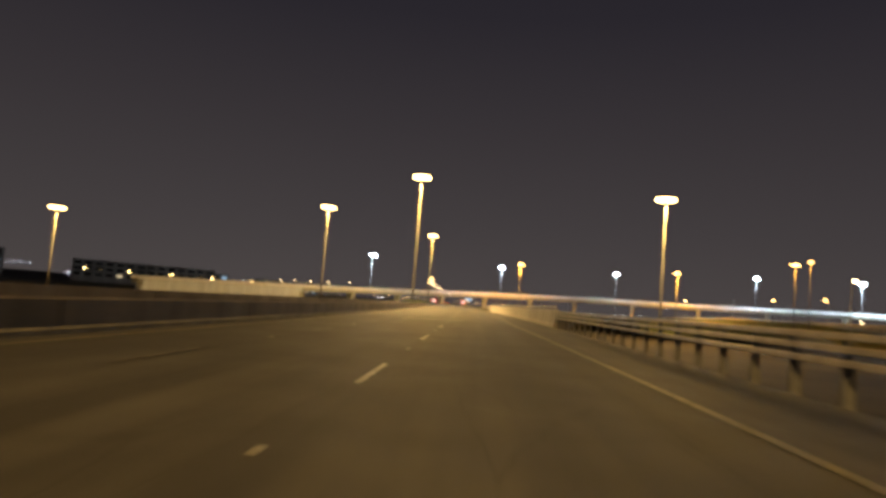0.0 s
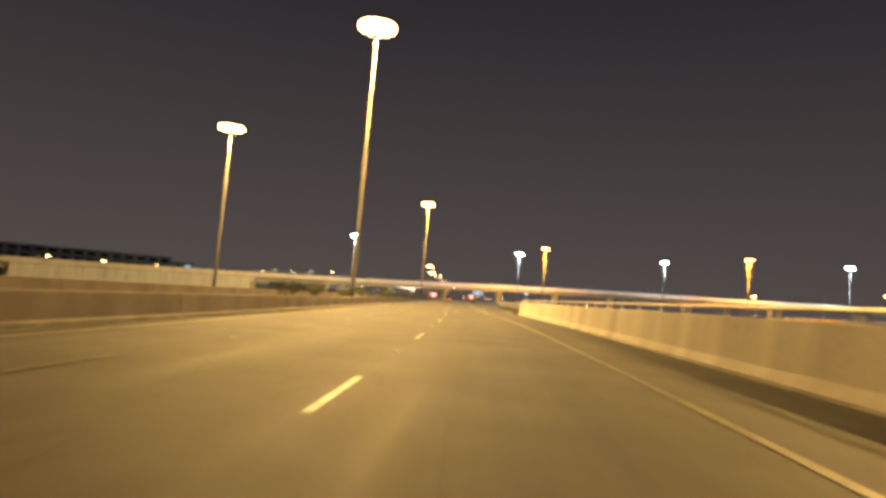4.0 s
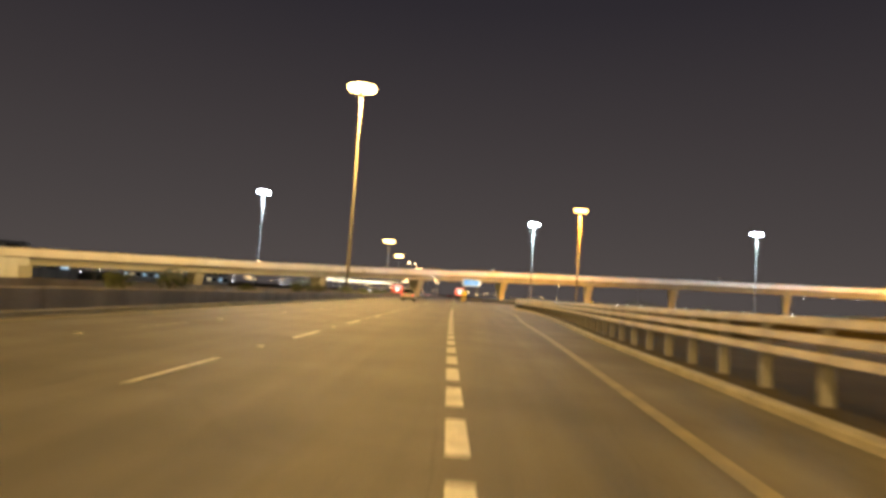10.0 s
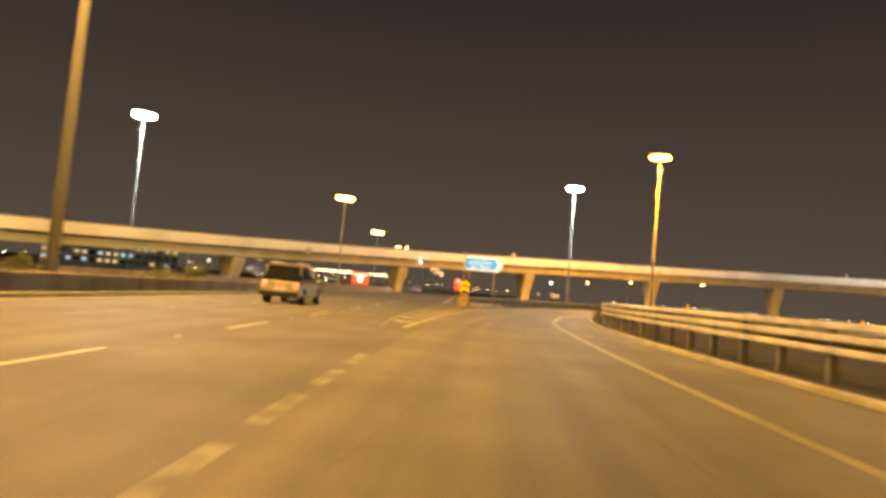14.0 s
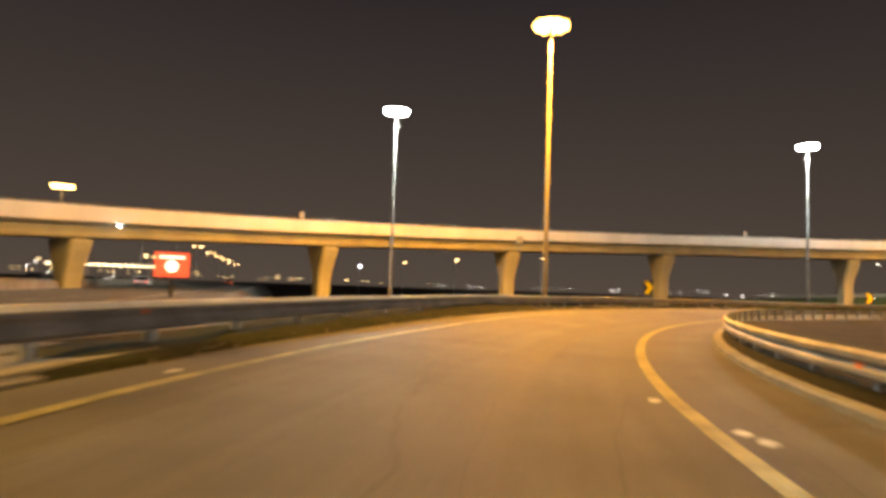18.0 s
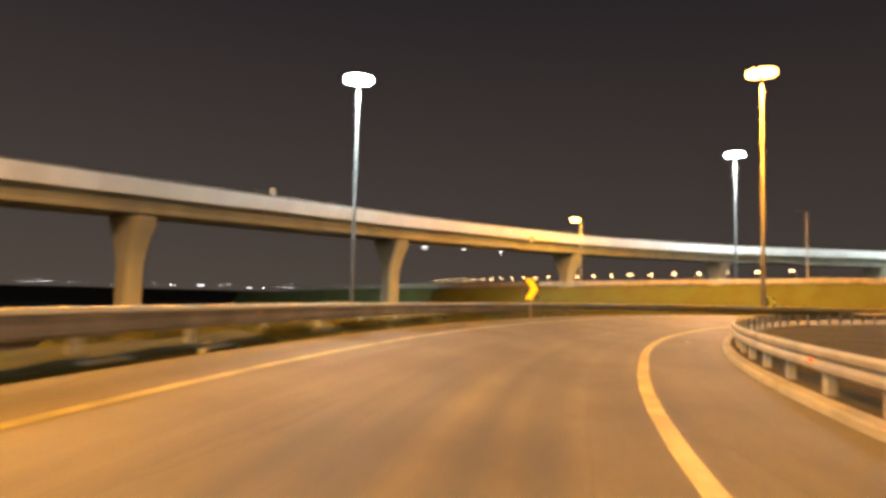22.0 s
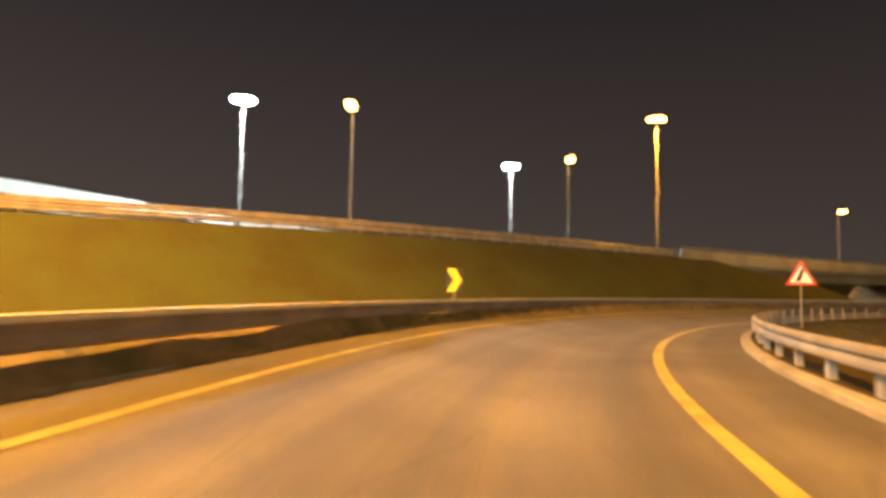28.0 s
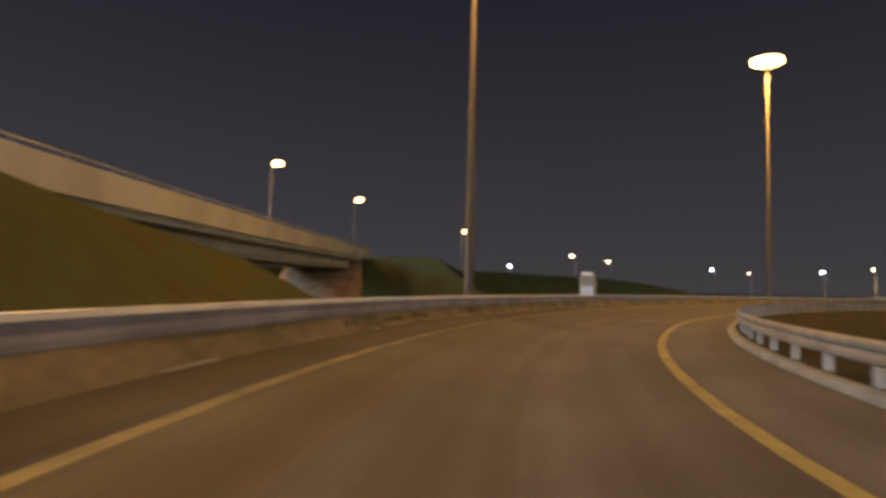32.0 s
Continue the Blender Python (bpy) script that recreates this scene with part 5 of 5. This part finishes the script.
rnd = random.Random(11)
bm = bmesh.new()
for k in range(95):
    f = rnd.random()
    x, y = 330 + 420 * f + rnd.uniform(-40, 40), 1350 - 800 * f + rnd.uniform(-60, 60)
    z, w = rnd.choice((3, 4, 4.5, 5, 5, 6)), rnd.uniform(0.14, 0.34)
    block(x - w, x + w, y - w, y + w, z, z + rnd.uniform(0.22, 0.4), bm)
tagged(link("distant_lights", bm, M["far_white"]), "row of tiny white town lights far across the plain", "lights", kind="stuff")
bm = bmesh.new()
for k in range(80):
    f = rnd.random()
    x, y = -260 + 420 * f + rnd.uniform(-40, 40), 820 + 380 * rnd.random()
    z, w = rnd.choice((4, 5, 5, 6)), rnd.uniform(0.15, 0.32)
    block(x - w, x + w, y - w, y + w, z, z + rnd.uniform(0.3, 0.7), bm)
tagged(link("distant_lights", bm, M["far_warm"]), "scatter of tiny warm town lights behind the viaduct", "lights", kind="stuff")

bm = bmesh.new()
for k in range(60):
    f = rnd.random()
    x, y = -330 + 300 * f + rnd.uniform(-20, 20), 430 + 150 * f + rnd.uniform(-40, 60)
    z, w = rnd.choice((0.5, 1.5, 3, 4, 5, 6)), rnd.uniform(0.08, 0.17)
    block(x - w, x + w, y - w, y + w, z, z + rnd.uniform(0.15, 0.35), bm)
tagged(link("distant_lights", bm, M["far_white"]), "scatter of tiny white lights of the near town", "lights", kind="stuff")

canopy = thing("station_canopy", "long flat canopy with bright strip lights on slim columns", "canopy", pose(-50, 640, 0, 0, 0, -4))
part("roof", block(-25, 25, 0, 12, 6.3, 7.1, bevel=0.1), M["facade"], canopy)
for k in range(16):
    part("strip_light", block(-24.4 + 3.1 * k, -22.2 + 3.1 * k, -0.25, -0.01, 6.15, 6.75, bevel=0.05), M["canopy_light"], canopy, "glowing strip light")
for k in range(6):
    part("column", block(-22.2 + 8.8 * k, -21.8 + 8.8 * k, 5.8, 6.2, -3.7, 6.29), M["lamp_pole"], canopy)

# ---- buildings far off ----


def building(x, y, turn, w, d, h, floors, bays, lit, label, seed):
    r = random.Random(seed)
    ob = thing("building", label, "building", pose(x, y, -0.65, 0, 0, turn))
    part("wall", block(-w / 2, w / 2, 0, d, -3.1, h), M["facade"], ob)
    part("roof", block(-w / 2 - 0.3, w / 2 + 0.3, -0.3, d + 0.3, h, h + 0.5, bevel=0.08), M["facade"], ob)
    for f in range(floors):
        for b in range(bays):
            zz, xx = h * (f + 0.28) / floors, -w / 2 + w * (b + 0.5) / bays
            win = part("window", block(xx - w / bays * 0.34, xx + w / bays * 0.34, -0.12, 0.0, zz, zz + h / floors * 0.52), M["mast_steel"], ob)
            on = r.random() < lit
            part("pane", block(xx - w / bays * 0.30, xx + w / bays * 0.30, -0.16, -0.121, zz + 0.12, zz + h / floors * 0.52 - 0.12), (M["window_lit"] if r.random() < 0.6 else M["window_warm"]) if on else M["tinted"], win)
    return ob


building(-115, 490, 26, 46, 14, 8.0, 3, 18, 0.5, "low shop building with lit bluish windows", 3)
building(-175, 470, 20, 38, 16, 9.0, 2, 7, 0.4, "low building with a few lit windows", 4)
building(-190, 415, 24, 84, 18, 10.5, 3, 14, 0.03, "long dark flat-roofed building with unlit windows", 6)
building(-268, 372, 30, 22, 16, 13.0, 3, 4, 0.1, "dark square building with few lit windows", 7)

# ---- parked and stopped vehicles ----


def wheel(parent, x, y, r, w):
    side = 1 if x > 0 else -1
    b = lathe([(r * 0.62, -w / 2), (r * 0.93, -w / 2), (r, -w * 0.36), (r, w * 0.36), (r * 0.93, w / 2), (r * 0.62, w / 2)], 24)
    t = part("tyre", b, M["rubber"], parent, smooth=True)
    t.matrix_basis = pose(x, y, r, 0, 90, 0)
    rim = part("rim", lathe([(0.03, 0.05), (r * 0.2, 0.04), (r * 0.5, 0.0), (r * 0.61, 0.06), (r * 0.61, -0.08)], 16), M["chrome"], t)
    rim.location = (0, 0, side * w * 0.35)


def shell(rows, bm=None):
    """Cross-sections at y: (y, half width low, half width high, z low, z high), joined into a closed hull."""
    bm = bm or bmesh.new()
    loops = []
    for y, w0, w1, z0, z1 in rows:
        c = min(0.12, (z1 - z0) * 0.3)
        loops.append([bm.verts.new(p) for p in ((-w0 + c, y, z0), (w0 - c, y, z0), (w0, y, z0 + c), (w1, y, z1 - c), (w1 - c, y, z1), (-w1 + c, y, z1), (-w1, y, z1 - c), (-w0, y, z0 + c))])
    for a, b in zip(loops, loops[1:]):
        for k in range(8):
            bm.faces.new((a[k], a[(k + 1) % 8], b[(k + 1) % 8], b[k]))
    bm.faces.new(loops[0][::-1]), bm.faces.new(loops[-1])
    bmesh.ops.recalc_face_normals(bm, faces=bm.faces)
    return bm


def car(m, paint, label, suv=True, tail=True):
    """A car whose rear looks towards -y."""
    ob = thing("car", label, "car", m)
    L, w, h = (4.9, 0.93, 1.82) if suv else (4.5, 0.86, 1.42)
    belt, clear = h * 0.58, 0.28
    part("body", shell([(-L / 2, w * 0.9, w * 0.9, clear + 0.15, belt - 0.06), (-L / 2 + 0.15, w, w * 0.97, clear, belt), (0, w, w * 0.97, clear - 0.02, belt), (L / 2 - 1.3, w, w * 0.96, clear, belt - 0.02), (L / 2 - 0.2, w * 0.97, w * 0.9, clear, belt - 0.2), (L / 2, w * 0.85, w * 0.78, clear + 0.12, belt - 0.32)]), paint, ob, smooth=False)
    back = -L / 2 + (0.08 if suv else 0.75)
    part("cabin", shell([(back, w * 0.93, w * 0.84, belt - 0.02, belt + 0.1), (back + 0.25, w * 0.93, w * 0.8, belt - 0.02, h - 0.08), (back + 1.0, w * 0.93, w * 0.8, belt - 0.02, h), (L / 2 - 2.2, w * 0.93, w * 0.79, belt - 0.02, h - 0.04), (L / 2 - 1.35, w * 0.93, w * 0.84, belt - 0.02, belt + 0.06)]), M["tinted"], ob, "dark tinted windows")
    part("roof", shell([(back + 0.2, w * 0.79, w * 0.74, h - 0.06, h + 0.01), (back + 1.0, w * 0.8, w * 0.74, h - 0.03, h + 0.05), (L / 2 - 2.1, w * 0.8, w * 0.74, h - 0.07, h + 0.02)]), paint, ob)
    for side in (-1, 1):
        for yy in (back + 0.35, -0.15, L / 2 - 2.0):
            pil = part("pillar", block(side * w * 0.87 - 0.03, side * w * 0.87 + 0.03, yy - 0.05, yy + 0.05, belt - 0.02, h - 0.06), paint, ob)
        lamp = part("tail_lamp", block(side * w * 0.8 - 0.1, side * w * 0.8 + 0.1, -L / 2 - 0.02, -L / 2 + 0.12, belt - 0.3, belt - 0.1, bevel=0.03), M["tail_red"], ob, "lit red tail lamp")
        part("mirror", block(side * (w + 0.09) - 0.1, side * (w + 0.09) + 0.1, L / 2 - 1.75, L / 2 - 1.6, belt, belt + 0.16, bevel=0.04), paint, ob)
        part("head_lamp", block(side * w * 0.66 - 0.15, side * w * 0.66 + 0.15, L / 2 - 0.12, L / 2 + 0.01, belt - 0.42, belt - 0.27, bevel=0.03), M["head_white"], ob, "lit head lamp")
        if suv:
            part("roof_rail", block(side * w * 0.66 - 0.02, side * w * 0.66 + 0.02, back + 0.4, L / 2 - 2.3, h + 0.05, h + 0.1, bevel=0.01), M["chrome"], ob)
        for yy in (-L / 2 + 0.95, L / 2 - 0.95):
            wheel(ob, side * (w - 0.1), yy, 0.39 if suv else 0.33, 0.25)
    part("bumper", block(-w * 0.95, w * 0.95, -L / 2 - 0.12, -L / 2 + 0.1, clear + 0.05, clear + 0.28, bevel=0.05), M["sign_black"], ob)
    part("number_plate", block(-0.26, 0.26, -L / 2 - 0.02, -L / 2 + 0.02, belt - 0.42, belt - 0.3), M["sign_white"], ob)
    part("tailgate_lamp", block(-0.14, 0.14, -L / 2 - 0.02, -L / 2 + 0.04, belt - 0.22, belt - 0.17), M["tail_red"], ob)
    return ob


car(MAIN.stand(353.4, -2.6), M["car_tan"], "pale gold boxy off-road car with dark windows and lit tail lamps")
car(MAIN.stand(545, 2.0), M["car_dark"], "dark saloon car with lit red tail lamps", suv=False)
car(MAIN.stand(470, -5.0), M["car_white"], "white saloon car with lit red tail lamps", suv=False)
for s, o in ((420, -14.5), (468, -18.0), (520, -14.8)):
    car(MAIN.stand(s, o, 0, 180), M["car_white" if s != 468 else "car_dark"], "oncoming saloon car with lit head lamps", suv=False)

cab = thing("roadside_cabinet", "tall white roadside cabinet with a grey panel", "cabinet", pose(142.0, 252.0, -0.1, 0, 0, 170))
part("body", block(-0.45, 0.45, -0.4, 0.4, 0.0, 2.3, bevel=0.08), M["kerb"], cab)
part("plinth", block(-0.5, 0.5, -0.45, 0.45, -3.6, 0.0), M["kerb"], cab)
part("lower_door", block(-0.42, 0.42, -0.425, -0.401, 0.08, 0.95, bevel=0.01), M["car_white"], cab, "white lower door")
part("panel", block(-0.36, 0.36, -0.43, -0.401, 1.1, 1.62, bevel=0.01), M["sign_back"], cab, "grey panel")
part("roof_cap", block(-0.34, 0.34, -0.3, 0.3, 2.301, 2.46, bevel=0.05), M["car_white"], cab)

# ---- shrubs and small trees ----


def leaves(bm, centre, radius, n, size, r):
    for k in range(n):
        d = Vector((r.gauss(0, 1), r.gauss(0, 1), r.gauss(0, 0.8)))
        d = d.normalized() * radius * (r.random() ** 0.4)
        c = Vector(centre) + d
        u = Vector((r.gauss(0, 1), r.gauss(0, 1), r.gauss(0, 1))).normalized()
        v = u.orthogonal().normalized()
        q = [c + u * size, c + v * size * 0.5, c - u * size, c - v * size * 0.5]
        bm.faces.new([bm.verts.new(p) for p in q])


def shrub(m, height, seed, label):
    r = random.Random(seed)
    ob = thing("shrub", label, "shrub", m, "median shrubs")
    wood = bmesh.new()
    crown = bmesh.new()
    for k in range(6):
        a, lean = r.uniform(0, 6.28), r.uniform(0.1, 0.5)
        tip = Vector((math.cos(a) * lean * height, math.sin(a) * lean * height, height * r.uniform(0.55, 0.85)))
        u = Vector((0.025, 0, 0))
        vs = [wood.verts.new(p) for p in (-u, u, tip + u * 0.4, tip - u * 0.4)]
        wood.faces.new(vs)
        leaves(crown, tip, height * 0.34, 70, height * 0.06, r)
    part("stems", wood, M["bark"], ob)
    part("foliage", crown, M["leaf"], ob)
    return ob


rnd = random.Random(21)
for k in range(26):
    s = 190 + 8.6 * k + rnd.uniform(-2.5, 2.5)
    shrub(MAIN.stand(s, rnd.uniform(-10.6, -9.2), 0.12), rnd.uniform(0.8, 1.5), 40 + k, "small dusty shrub planted in the median")


def tree(x, y, height, seed):
    r = random.Random(seed)
    ob = thing("tree", "small dark bushy tree on the dry ground", "tree", pose(x, y, -3.6))
    b = lathe([(0.16, -0.1), (0.12, height * 0.25), (0.08, height * 0.5)], 8)
    crown = bmesh.new()
    for k in range(16):
        a, rad = r.uniform(0, 6.28), r.uniform(0.1, 0.42) * height
        c = (math.cos(a) * rad, math.sin(a) * rad, height * r.uniform(0.38, 0.9))
        leaves(crown, c, height * 0.2, 110, 0.09, r)
    part("trunk", b, M["bark"], ob)
    for k in range(5):
        a = r.uniform(0, 6.28)
        t = Vector((math.cos(a) * 0.3 * height, math.sin(a) * 0.3 * height, height * 0.75))
        limb = bmesh.new()
        base = Vector((0, 0, height * 0.3))
        vs = [[limb.verts.new(p + Vector((math.cos(q) * w, math.sin(q) * w, 0))) for q in (0, 2.1, 4.2)] for p, w in ((base, 0.07), (t, 0.02))]
        for q in range(3):
            limb.faces.new((vs[0][q], vs[0][(q + 1) % 3], vs[1][(q + 1) % 3], vs[1][q]))
        part("limb", limb, M["bark"], ob)
    part("crown", crown, M["leaf"], ob)
    return ob


tree(38.3, 282, 6.2, 1), tree(46, 276, 5.8, 2), tree(-58, 345, 10.4, 3), tree(-80, 352, 9.0, 4), tree(-30, 372, 7.2, 5)
